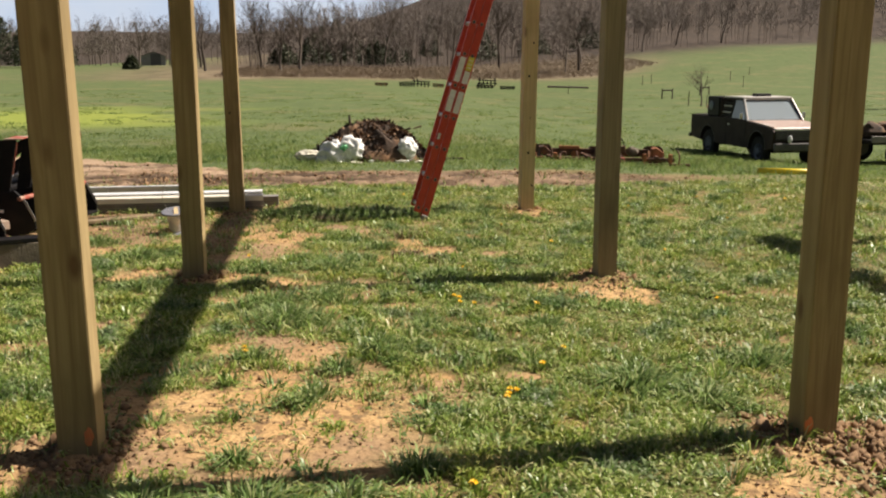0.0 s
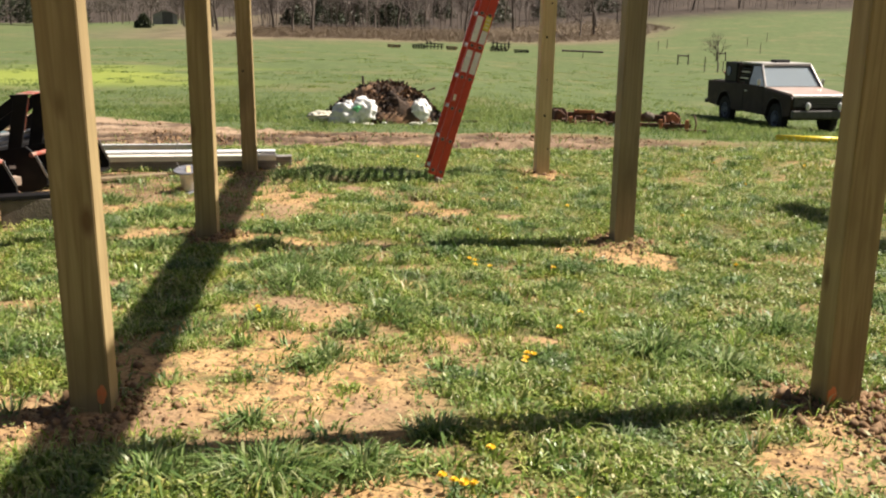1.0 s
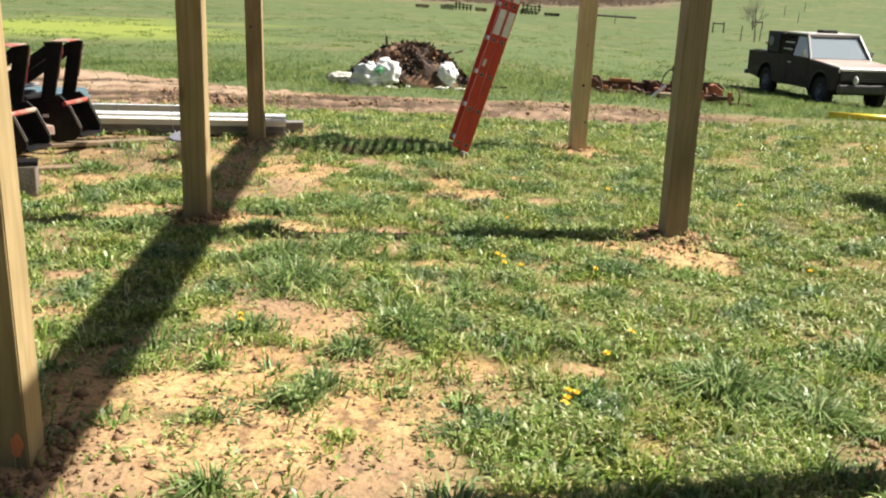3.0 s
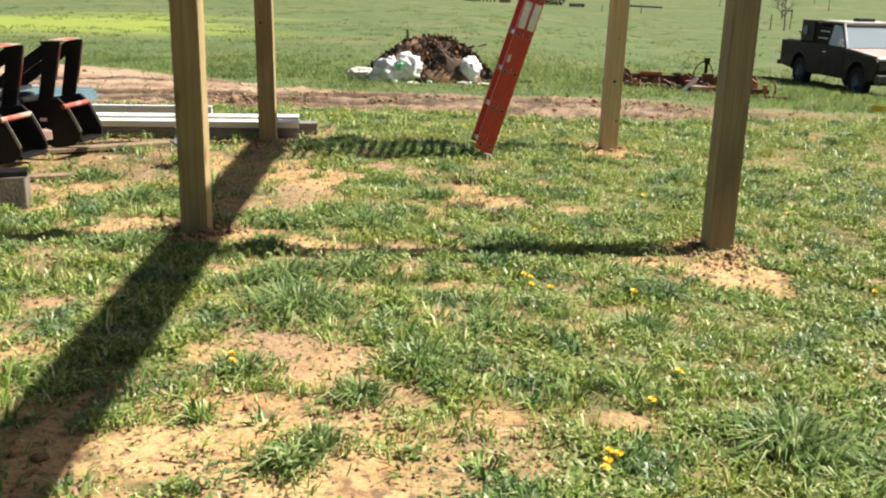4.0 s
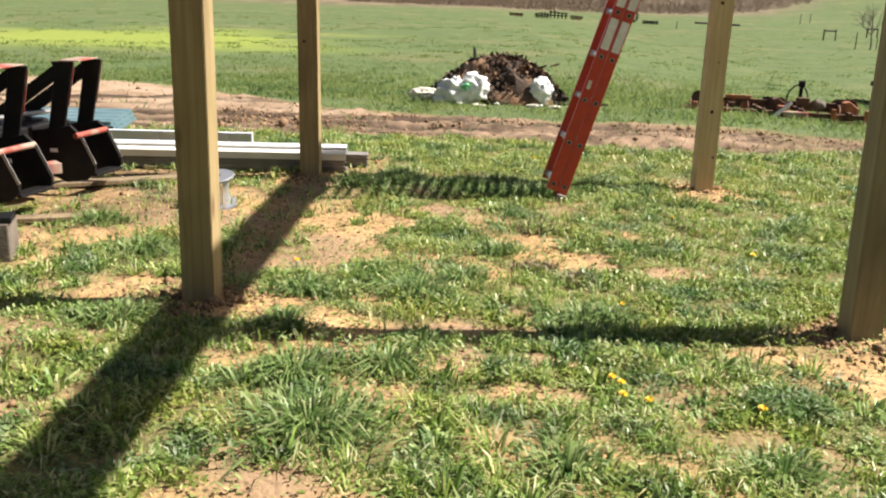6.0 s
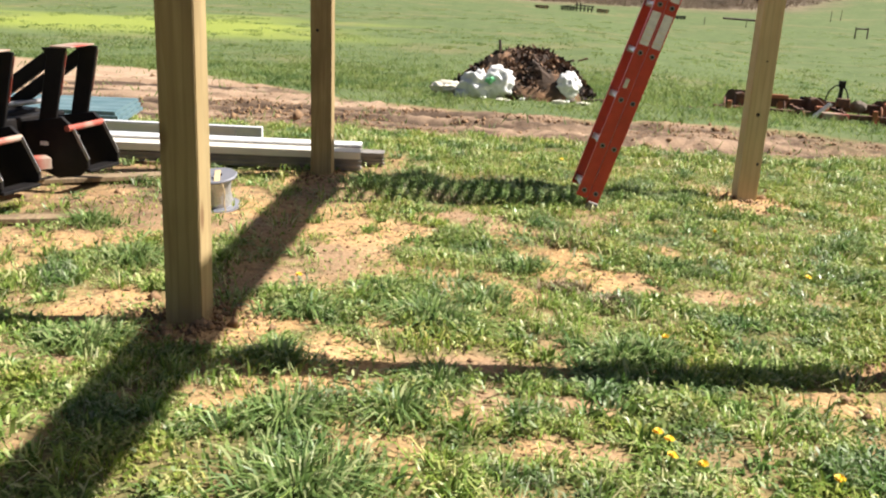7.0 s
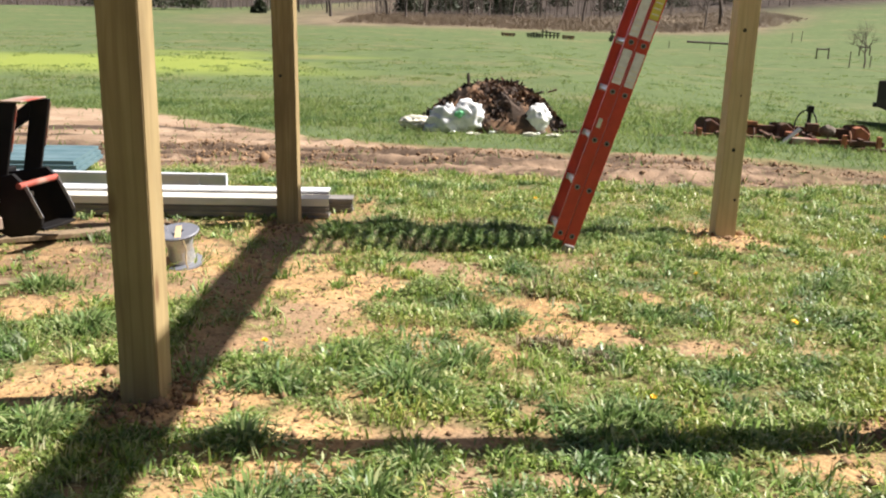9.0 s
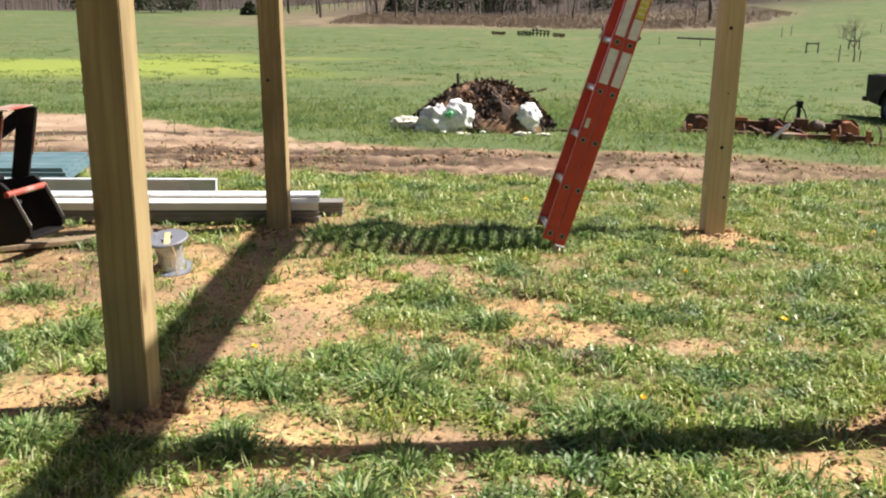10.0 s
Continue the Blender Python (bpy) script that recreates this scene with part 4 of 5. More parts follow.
    part("roof_bundle", bm, RUBBER, root, "dark bundle on the roof")
    # front
    bm = bmesh.new()
    box(bm, 0, -0.855, 0.83, W - 0.12, 0.05, 0.26, 0.01)
    part("grille_panel", bm, HOLE, root, "dark grille")
    for k in range(5):
        bm = bmesh.new()
        box(bm, 0, -0.885, 0.74 + 0.045 * k, W - 0.75, 0.02, 0.014)
        part("grille_bar", bm, GREY_METAL, root)
    bm = bmesh.new()
    box(bm, 0, -0.87, 0.985, W - 0.1, 0.06, 0.04, 0.01)
    part("grille_cap", bm, CHROME, root)
    for s in (-1, 1):
        bm = bmesh.new()
        box(bm, s * 0.74, -0.885, 0.84, 0.3, 0.03, 0.18, 0.012)
        part("headlight", bm, DARK_STEEL, root, "rectangular headlight in a dark surround")
        bm = bmesh.new()
        lump(bm, s * 0.5, -0.99, 0.76, 0.075, 0.05, 0.10, s, 2, 0.05)
        part("spot_lamp", bm, LAMP_GLASS, root, "round white spot lamp on the bumper")
    bm = bmesh.new()
    box(bm, 0, -0.95, 0.55, W + 0.04, 0.12, 0.2, 0.03)
    part("front_bumper", bm, DARK_STEEL, root, "heavy dull steel bumper")
    bm = bmesh.new()
    box(bm, 0, 4.25, 0.55, W, 0.16, 0.12, 0.02)
    part("rear_bumper", bm, BLACK_PAINT, root)
    bm = bmesh.new()
    box(bm, 0, 1.6, 0.47, W - 0.5, 4.6, 0.16, 0.02)
    rod(bm, (-0.8, 0, 0.38), (0.8, 0, 0.38), 0.06)
    rod(bm, (-0.8, 3.0, 0.38), (0.8, 3.0, 0.38), 0.06)
    part("chassis", bm, HOLE, root, "dark underbody and axles")
    bm = bmesh.new()
    box(bm, 0, 1.75, 0.98, W - 0.3, 0.5, 0.42, 0.06)
    box(bm, 0, 2.05, 1.28, W - 0.35, 0.14, 0.4, 0.05)
    part("bench_seat", bm, RUBBER, root, "dark bench seat")
    for s in (-1, 1):
        for ax in (0.0, 3.0):
            m = Matrix.Translation((s * 0.8, ax, 0.38)) @ pose(0, 0, 0, 0, 90 * s, 0)
            bm = bmesh.new()
            turned(bm, [(0.20, -0.11), (0.35, -0.115), (0.385, -0.08), (0.39, 0), (0.385, 0.08), (0.35, 0.115), (0.2, 0.10)], 28, m)
            for k in range(28):
                an = 2 * math.pi * k / 28
                box(bm, 0, 0, 0, 0.03, 0.03, 0.2, 0, m @ Matrix.Translation((0.385 * math.cos(an), 0.385 * math.sin(an), 0)) @ pose(0, 0, 0, 0, 0, math.degrees(an)))
            wheel = part("wheel", bm, RUBBER, root, "wide black knobbly tyre")
            bm = bmesh.new()
            turned(bm, [(0.205, 0.10), (0.2, 0.112), (0.16, 0.085), (0.09, 0.08), (0.07, 0.11), (0.03, 0.115)], 24, m)
            part("rim", bm, BLUE_RIM, wheel, "grey-blue steel rim")


truck()


# ---------- trailer standing behind the truck ----------
def trailer():
    x0, y0 = 13.6, 22.5
    root = thing("flat_trailer", pose(x0, y0, gz(x0, y0)), "low dark flatbed trailer with a load of scrap", "trailer")
    bm = bmesh.new()
    box(bm, 0.6, 0, 0.62, 3.2, 1.8, 0.12, 0.02)
    part("deck", bm, BLACK_PAINT, root)
    bm = bmesh.new()
    box(bm, 0.6, -0.92, 0.7, 3.2, 0.06, 0.16, 0.01)
    part("side_rail", bm, GREY_METAL, root, "worn grey side rail")
    for xx in (-0.2, 1.4):
        for yy in (-0.85, 0.85):
            m = Matrix.Translation((xx, yy, 0.33)) @ pose(0, 0, 0, 90, 0, 0)
            bm = bmesh.new()
            turned(bm, [(0.19, -0.1), (0.31, -0.1), (0.34, -0.05), (0.34, 0.05), (0.31, 0.1), (0.19, 0.1)], 22, m)
            wheel = part("wheel", bm, RUBBER, root)
            bm = bmesh.new()
            turned(bm, [(0.18, -0.11), (0.18, 0.11), (0.08, 0.115)], 18, m)
            part("rim", bm, GREY_METAL, wheel)
    for k in range(5):
        bm = bmesh.new()
        lump(bm, -0.6 + 0.55 * k, -0.2 + 0.2 * (k % 2), 0.86, 0.33, 0.4, 0.22, 30 + k, 2, 0.5)
        part("load_lump", bm, BURNT, root, "heap of dark scrap")


trailer()

# ---------- yellow pipe ----------
bm = bmesh.new()
rod(bm, (5.82, 13.7, gz(5.82, 13.7) + 0.065), (6.92, 13.45, gz(6.92, 13.45) + 0.065), 0.045, n=16)
tagged(part("drain_pipe", bm, YELLOW_PIPE, None, "bright yellow plastic pipe lying in short grass", None, True), category="pipe")


# ---------- black loader attachment ----------
def grapple():
    d = Vector((0.24, 0.97, 0)).normalized()
    root = thing("loader_grapple", pose(-3.115, 8.66, 0.06) @ Matrix.Scale(0.95, 4), "black steel loader grapple with worn red edges on bare soil", "farm implement")
    for k in range(3):
        o = d * (-0.74 * k)
        for j in (0, 1):
            q = o + d * (0.30 * j - 0.15)
            # upright with a folded top
            bm = bmesh.new()
            plate(bm, [(-0.06, 0.34), (0.05, 0.34), (0.15, 0.82), (0.155, 0.84), (0.0, 0.84), (0.03, 0.79)], 0.022, Matrix.Translation(q), 0.004)
            arm = part("upright", bm, BLACK_PAINT, root)
            bm = bmesh.new()
            bar(bm, q + Vector((0.096, 0, 0.55)), q + Vector((0.152, 0, 0.82)), 0.005, 0.016, 0.001)
            part("worn_edge", bm, RED_PAINT, arm, "worn red edge")
            bm = bmesh.new()
            bar(bm, q + Vector((0.05, 0.02, 0.79)), q + Vector((-0.55, 0.02, 0.36)), 0.03, 0.085)
            part("brace", bm, BLACK_PAINT, root, "slanted black brace")
            bm = bmesh.new()
            plate(bm, [(-0.30, 0.36), (-0.02, 0.40), (0.10, 0.42), (0.16, 0.36), (0.25, 0.17), (0.25, 0.11), (0.19, 0.05), (0.05, 0.03), (-0.10, 0.10), (-0.28, 0.16)], 0.03, Matrix.Translation(q), 0.004)
            side = part("side_plate", bm, BLACK_PAINT, root, "scuffed black side plate")
            bm = bmesh.new()
            bar(bm, q + Vector((0.165, -0.018, 0.36)), q + Vector((0.255, -0.018, 0.16)), 0.006, 0.02, 0.001)
            part("bright_edge", bm, BARE_STEEL, side, "bright worn edge")
            bm = bmesh.new()
            box(bm, q.x - 0.02, q.y - 0.019, 0.25, 0.05, 0.006, 0.025)
            part("decal", bm, STICKER, side, "small pale decal")
        a0 = o - d * 0.15
        b0 = o + d * 0.15
        bm = bmesh.new()
        plate(bm, [(-0.06, 0.0), (0.075, 0.0), (0.075, 0.01), (-0.06, 0.01)], 0.34, Matrix.Translation(o + Vector((0.085, 0, 0.842))), 0.003)
        part("top_plate", bm, RED_PAINT, root, "red top plate with bare tan patches")
        bm = bmesh.new()
        rod(bm, a0 + Vector((0.15, -0.06, 0.355)), b0 + Vector((0.15, 0, 0.355)), 0.02, n=10)
        part("pin", bm, RED_PAINT, root, "worn red cross pin")
        bm = bmesh.new()
        bar(bm, a0 + Vector((0.21, 0, 0.085)), b0 + Vector((0.21, 0, 0.085)), 0.1, 0.02)
        part("cutting_edge", bm, BLACK_PAINT, root, "scuffed black lower edge")
        bm = bmesh.new()
        bar(bm, a0 + Vector((-0.12, -0.3, 0.16)), a0 + Vector((0.06, -0.14, 0.16)), 0.12, 0.07)
        part("red_lug", bm, RED_PAINT, root, "bright red lug")
        bm = bmesh.new()
        rod(bm, o + Vector((-0.45, -0.1, 0.38)), o + Vector((0.0, -0.1, 0.30)), 0.03, n=10)
        part("ram", bm, BARE_STEEL, root, "bright hydraulic ram")
    bm = bmesh.new()
    s0, s1 = -d * 1.9, d * 0.25
    bar(bm, s0 + Vector((-0.45, 0, 0.30)), s1 + Vector((-0.45, 0, 0.30)), 0.32, 0.24, 0.02)
    bar(bm, s0 + Vector((-0.2, 0, 0.36)), s1 + Vector((-0.2, 0, 0.36)), 0.09, 0.09, 0.01)
    part("main_beam", bm, BLACK_PAINT, root, "thick black main beam")
    bm = bmesh.new()
    rod(bm, s0 + Vector((-0.3, 0, 0.50)), s1 + Vector((-0.3, 0, 0.46)), 0.018, n=8)
    part("pipe", bm, BARE_STEEL, root, "bright hydraulic pipe")
    bm = bmesh.new()
    box(bm, -0.62, -0.6, 0.045, 0.5, 1.6, 0.25, 0.02)
    part("skid", bm, RUST, root, "rusty skid on the ground")


grapple()


def concrete_block():
    bm = bmesh.new()
    box(bm, 0, 0, 0.1, 0.40, 0.2, 0.2, 0.008)
    tagged(part("concrete_block", bm, CONCRETE, None, "grey concrete building block standing on bare soil", pose(-2.95, 7.03, gz(-2.9, 7.0), 0, 0, 14)), category="block")
    bm = bmesh.new()
    bar(bm, (-3.25, 6.9, 0.215), (-2.74, 7.06, 0.215), 0.14, 0.03)
    tagged(part("angle_iron", bm, BLACK_PAINT, None, "flat black iron bar lying on a concrete block"), category="iron bar")


concrete_block()
for a0, b0, w, lab in (((-3.62, 8.52, 0.03), (-2.42, 9.12, 0.03), 0.12, "weathered tan plank lying on bare soil"), ((-3.5, 7.62, 0.025), (-2.72, 7.86, 0.025), 0.10, "short weathered plank lying on bare soil")):
    bm = bmesh.new()
    bar(bm, a0, b0, w, 0.03)
    tagged(part("plank", bm, OLD_WOOD, None, lab), category="plank", group="loose planks")


# ---------- stacked metal trim ----------
def channel(name, x0, x1, y, z0, h, depth, skew, face, lip, label, edge=0.024):
    """A long folded channel: web, flanges and a turned lip."""
    root = thing(name, pose(x1, y, z0, 0, 0, skew), label, "metal trim", "stack of metal trim")
    L = x1 - x0
    bm = bmesh.new()
    plate(bm, [(-L, 0.0), (0, 0.0), (0, h), (-L, h)], 0.004, Matrix.Translation((0, 0.012, 0)))
    for k in range(3):
        box(bm, -L / 2, 0.006, h * (0.22 + 0.26 * k), L, 0.012, 0.012, 0.003)
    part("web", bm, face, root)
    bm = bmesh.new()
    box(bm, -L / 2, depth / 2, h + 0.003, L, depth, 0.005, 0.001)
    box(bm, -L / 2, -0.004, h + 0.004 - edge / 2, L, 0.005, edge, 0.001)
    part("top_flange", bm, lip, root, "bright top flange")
    bm = bmesh.new()
    box(bm, -L / 2, depth / 2, 0.0, L, depth, 0.004)
    part("bottom_flange", bm, face, root)
    return root


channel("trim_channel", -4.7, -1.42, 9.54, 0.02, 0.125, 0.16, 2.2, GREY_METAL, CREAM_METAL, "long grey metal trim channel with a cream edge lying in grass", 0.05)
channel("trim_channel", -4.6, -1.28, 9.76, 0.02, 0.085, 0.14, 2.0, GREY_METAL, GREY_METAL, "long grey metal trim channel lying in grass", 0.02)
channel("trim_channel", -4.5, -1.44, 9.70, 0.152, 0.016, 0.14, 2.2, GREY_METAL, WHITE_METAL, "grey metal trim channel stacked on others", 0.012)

for sx in (-1.75, -2.9, -4.1):
    bm = bmesh.new()
    box(bm, 0, 0, 0.015, 0.09, 0.5, 0.04, 0.004)
    tagged(part("support_block", bm, OLD_WOOD, None, "short wooden block under a stack of metal trim", pose(sx, 9.70, gz(sx, 9.7, True) - 0.012, 0, 0, 2)), category="block", group="support blocks")


def white_frame():
    root = thing("window_frame_panel", pose(-2.30, 10.3, 0.03, 0, 0, 1.5), "white ladder-like metal frame lying on edge", "frame", "stack of metal trim")
    for z in (0.012, 0.13):
        bm = bmesh.new()
        box(bm, -0.95, 0, z, 1.9, 0.05, 0.026, 0.003)
        part("long_rail", bm, WHITE_METAL, root)
    bm = bmesh.new()
    box(bm, -0.95, 0.012, 0.07, 1.88, 0.01, 0.09)
    part("panel", bm, WHITE_METAL, root)
    for x in (-0.012, -0.22, -0.8, -1.4, -1.88):
        bm = bmesh.new()
        box(bm, x, 0, 0.07, 0.024, 0.05, 0.12, 0.003)
        part("short_rail", bm, WHITE_METAL, root)


white_frame()


def teal_sheet(x, y, z, skew):
    bm = bmesh.new()
    pts = []
    for k in range(25):
        u = k / 24 * 0.62
        pts.append((u, 0.009 * (1 if k % 6 == 3 else 0)))
    vs = [[bm.verts.new((xx, yy, zz)) for yy, zz in pts] for xx in (-1.9, 0)]
    for k in range(24):
        bm.faces.new((vs[0][k], vs[1][k], vs[1][k + 1], vs[0][k + 1]))
    r = bmesh.ops.extrude_face_region(bm, geom=list(bm.faces))
    bmesh.ops.translate(bm, verts=[v for v in r["geom"] if isinstance(v, bmesh.types.BMVert)], vec=(0, 0, 0.03))
    tagged(part("roofing_sheet", bm, TEAL_METAL, None, "teal ribbed metal roofing sheet lying on a stack", pose(x, y, z, 4, 0, skew)), category="roofing sheet", group="stacked roofing sheets")


for k in range(3):
    teal_sheet(-3.7 - 0.03 * k, 10.95 + 0.02 * k, 0.03 + 0.035 * k, 3 - 0.4 * k)


# ---------- wire spool ----------
def spool():
    x0, y0 = -2.07, 8.36
    root = thing("wire_spool", pose(x0, y0, gz(x0, y0, True) + 0.012, 9, -7, 20) @ Matrix.Scale(0.94, 4), "grey plastic spool of bright wire standing on soil", "spool")
    bm = bmesh.new()
    turned(bm, [(0.118, 0.0), (0.122, 0.008), (0.118, 0.018), (0.07, 0.024)], 28)
    part("lower_flange", bm, SPOOL_GREY, root)
    bm = bmesh.new()
    turned(bm, [(0.075, 0.02), (0.078, 0.05), (0.072, 0.1), (0.08, 0.15), (0.076, 0.195)], 24)
    part("wire_winding", bm, WIRE, root, "bright wound wire")
    bm = bmesh.new()
    turned(bm, [(0.07, 0.195), (0.122, 0.2), (0.125, 0.209), (0.118, 0.216), (0.035, 0.214), (0.034, 0.20)], 28)
    part("upper_flange", bm, SPOOL_GREY, root)
    bm = bmesh.new()
    box(bm, 0, 0, 0, 0.035, 0.13, 0.006, 0.001, pose(0.0, -0.06, 0.225, 16, 0, -12))
    part("tag", bm, TAG, root, "tan card tag")
    bm = bmesh.new()
    prev = Vector((0.02, -0.118, 0.2))
    for k in range(7):
        p = Vector((0.02 + 0.006 * math.sin(k), -0.124 - 0.004 * k, 0.2 - 0.028 * k))
        rod(bm, prev, p, 0.004, n=5)
        prev = p
    part("cord", bm, TAG, root, "hanging tan cord")
    bm = bmesh.new()
    prev = Vector((-0.05, 0.03, 0.215))
    for k in range(1, 9):
        p = Vector((-0.05 - 0.035 * math.sin(k * 0.45), 0.03, 0.215 + 0.035 * k))
        rod(bm, prev, p, 0.0025, n=5)
        prev = p
    part("wire_end", bm, WIRE, root, "loose springy wire end")
    bm = bmesh.new()
    lump(bm, 0, 0, 0.02, 0.06, 0.045, 0.04, 3, 2, 0.4)
    tagged(part("clay_lump", bm, TAN_CLAY, None, "lump of orange-tan clay beside a spool", pose(-2.13, 8.33, gz(-2.1, 8.33, True))), category="clod")


spool()


# ---------- fences and far farm gear ----------
def fence_post(x, y, h, r=0.035):
    bm = bmesh.new()
    h = 0.75 * h
    z = gz(x, y)
    rod(bm, (x, y, z - 0.1), (x + 0.02, y, z + h), r, r * 0.85, 7)
    return tagged(part("fence_post", bm, BARK, None, "weathered grey wooden fence post in pasture"), category="fence post", group="pasture fence posts")


for fx_, fy_, fh in ((20.1, 80, 1.0), (23.2, 60, 1.3), (24.9, 61, 0.9), (31, 92, 1.3), (33, 95, 1.3), (36, 90, 1.4), (40, 88, 1.4), (17.2, 82, 0.8), (44, 100, 1.4), (50, 108, 1.4)):
    fence_post(fx_, fy_, fh)


def brace_panel(x, y, w, h):
    root = thing("fence_brace", pose(x, y, gz(x, y)), "dark wooden H brace of a pasture fence", "fence brace", "fence braces")
    for s in (0, w):
        bm = bmesh.new()
        rod(bm, (s, 0, -0.1), (s, 0, h), 0.055, 0.05, 7)
        part("brace_post", bm, BARK, root)
    bm = bmesh.new()
    rod(bm, (0, 0, h * 0.86), (w, 0, h * 0.86), 0.06, n=7)
    part("brace_rail", bm, BARK, root)


brace_panel(25.4, 71, 0.85, 0.8)
brace_panel(30.6, 76, 0.8, 0.75)
bm = bmesh.new()
rod(bm, (18.2, 80, gz(18.2, 80) + 0.66), (21.9, 80, gz(21.9, 80) + 0.52), 0.09, n=7)
tagged(part("fence_rail", bm, BARK, None, "fallen dark rail resting on fence posts"), category="fence rail")


def far_gear(x, y, w, h, mat, lab):
    """A low frame of bars on feet, far off in the pasture."""
    root = thing("feed_rack", pose(x, y, gz(x, y)), lab, "feed rack", "far feed racks")
    for s in np.linspace(0, w, 5):
        bm = bmesh.new()
        rod(bm, (s, 0, -0.05), (s, 0, h * (0.75 + 0.25 * math.sin(s * 3 + x))), 0.07, n=6)
        part("upright", bm, mat, root)
    for z in (0.35, 0.7):
        bm = bmesh.new()
        bar(bm, (-0.2, 0, h * z), (w + 0.2, 0, h * z * 0.8), 0.09, 0.1, 0.02)
        part("rail", bm, mat, root)


far_gear(6.0, 90, 1.0, 0.55, BLACK_PAINT, "dark low feed rack far off in pasture")
far_gear(7.4, 91, 1.4, 0.8, BLACK_PAINT, "dark tall feed rack far off in pasture")
far_gear(3.6, 89, 0.9, 0.4, RUST, "rusty low feed rack far off in pasture")
far_gear(9.4, 91, 0.8, 0.5, RUST, "rusty low feed rack far off in pasture")
far_gear(13.6, 90, 1.4, 0.5, BLACK_PAINT, "dark low feed rack far off in pasture")
far_gear(14.4, 94, 1.6, 0.95, BLACK_PAINT, "dark tall feed rack far off in pasture")
far_gear(15.6, 88, 1.1, 0.45, BLACK_PAINT, "dark low feed rack far off in pasture")


# ---------- trees ----------
def prisms(segs):
    """Three-sided tapered pieces for rows of x0 y0 z0 x1 y1 z1 r0 r1."""
    s = np.asarray(segs, float)
    p, q = s[:, :3], s[:, 3:6]
    d = q - p
    d /= np.linalg.norm(d, axis=1)[:, None] + 1e-9
    ref = np.where(np.abs(d[:, 2:3]) > 0.9, [[1.0, 0, 0]], [[0, 0, 1.0]])
    u = np.cross(d, ref)
    u /= np.linalg.norm(u, axis=1)[:, None] + 1e-9
    w = np.cross(d, u)
    n = len(s)
    vs = []
    for pt, r in ((p, s[:, 6:7]), (q, s[:, 7:8])):
        for k in range(3):
            an = 2 * math.pi * k / 3
            vs.append(pt + r * (math.cos(an) * u + math.sin(an) * w))
    v = np.stack(vs, 1).reshape(-1, 3)
    base = 6 * np.arange(n)[:, None]
    faces = np.array([[0, 1, 4], [0, 4, 3], [1, 2, 5], [1, 5, 4], [2, 0, 3], [2, 3, 5]])
    return v, (base[:, None, :] + faces[None]).reshape(-1, 3)


def tree_segments(rng, height, levels=4, spread=0.55):
    """Trunk and limbs, splitting again and again."""
    trunk, crown = [], []

    def grow(p, d, length, r, level):
        cuts = 3
        for k in range(cuts):
            d = d + rng.normal(0, 0.11, 3)
            d[2] += 0.04
            d = d / np.linalg.norm(d)
            q = p + d * length / cuts
            r1 = r * 0.86
            (trunk if level == 0 else crown).append((*p, *q, r, r1))
            if level < levels and (k > 0 or level > 0):
                for _ in range(2 if level < 2 else 1):
                    side = rng.normal(0, 1, 3)
                    side -= d * (side @ d)
                    side /= np.linalg.norm(side)
                    nd = d * (1 - spread) + side * spread
                    nd[2] += 0.12
                    grow(q, nd / np.linalg.norm(nd), length * rng.uniform(0.5, 0.75), r1 * 0.55, level + 1)
            p, r = q, r1
        if level < levels:
            grow(p, d, length * 0.62, r * 0.85, level + 1)

    grow(np.zeros(3), np.array([0, 0, 1.0]), height * 0.42, height * 0.022, 0)
    return trunk, crown


def bare_tree(seed, height, levels, spread):
    rng = np.random.default_rng(seed)
    trunk, crown = tree_segments(rng, height, levels, spread)
    root = thing("bare_tree", Matrix(), "tall leafless grey-brown tree at the edge of pasture", "tree", "bare trees along the pasture")
    for nm, seg in (("trunk", trunk), ("crown", crown)):
        v, t = prisms(seg)
        ob = new(nm, mesh_from_arrays(nm, v, t, BARK))
        ob.parent = root
    return root


models = [bare_tree(31 + k, h, 4, s) for k, (h, s) in enumerate(((10.5, 0.5), (9.0, 0.62), (11.5, 0.42), (7.5, 0.68)))]
spots = [(-17.5, 128), (-7.6, 130), (-5.0, 131), (-2.5, 150), (4.5, 158), (1.0, 165), (8.0, 152), (13.0, 160), (16.5, 132), (21.5, 150), (24.5, 138), (29.5, 118), (33.0, 124), (38.0, 141),
         (-11.0, 142), (-14.0, 158), (-21.0, 150), (11.0, 175), (19.0, 172), (44.0, 150), (57.0, 168), (70.0, 185), (82.0, 190), (-30.0, 175), (-34.0, 168)]
for k, (tx, ty) in enumerate(spots):
    src = models[k % 4]
    m = pose(tx, ty, gz(tx, ty) - 0.15, 0, 0, 67 * k)
    if k < 4:
        src.matrix_basis = m
    else:
        copy_thing(src, m)
small = bare_tree(77, 3.3, 3, 0.55)
tagged(small, "small leafless sapling beside pasture fence posts")
small.matrix_basis = pose(24.1, 60, gz(24.1, 60) - 0.05)
big = bare_tree(81, 8.5, 4, 0.5)
tagged(big, "stout leafless tree beyond a parked trailer")
big.matrix_basis = pose(34.5, 52, gz(34.5, 52) - 0.1)


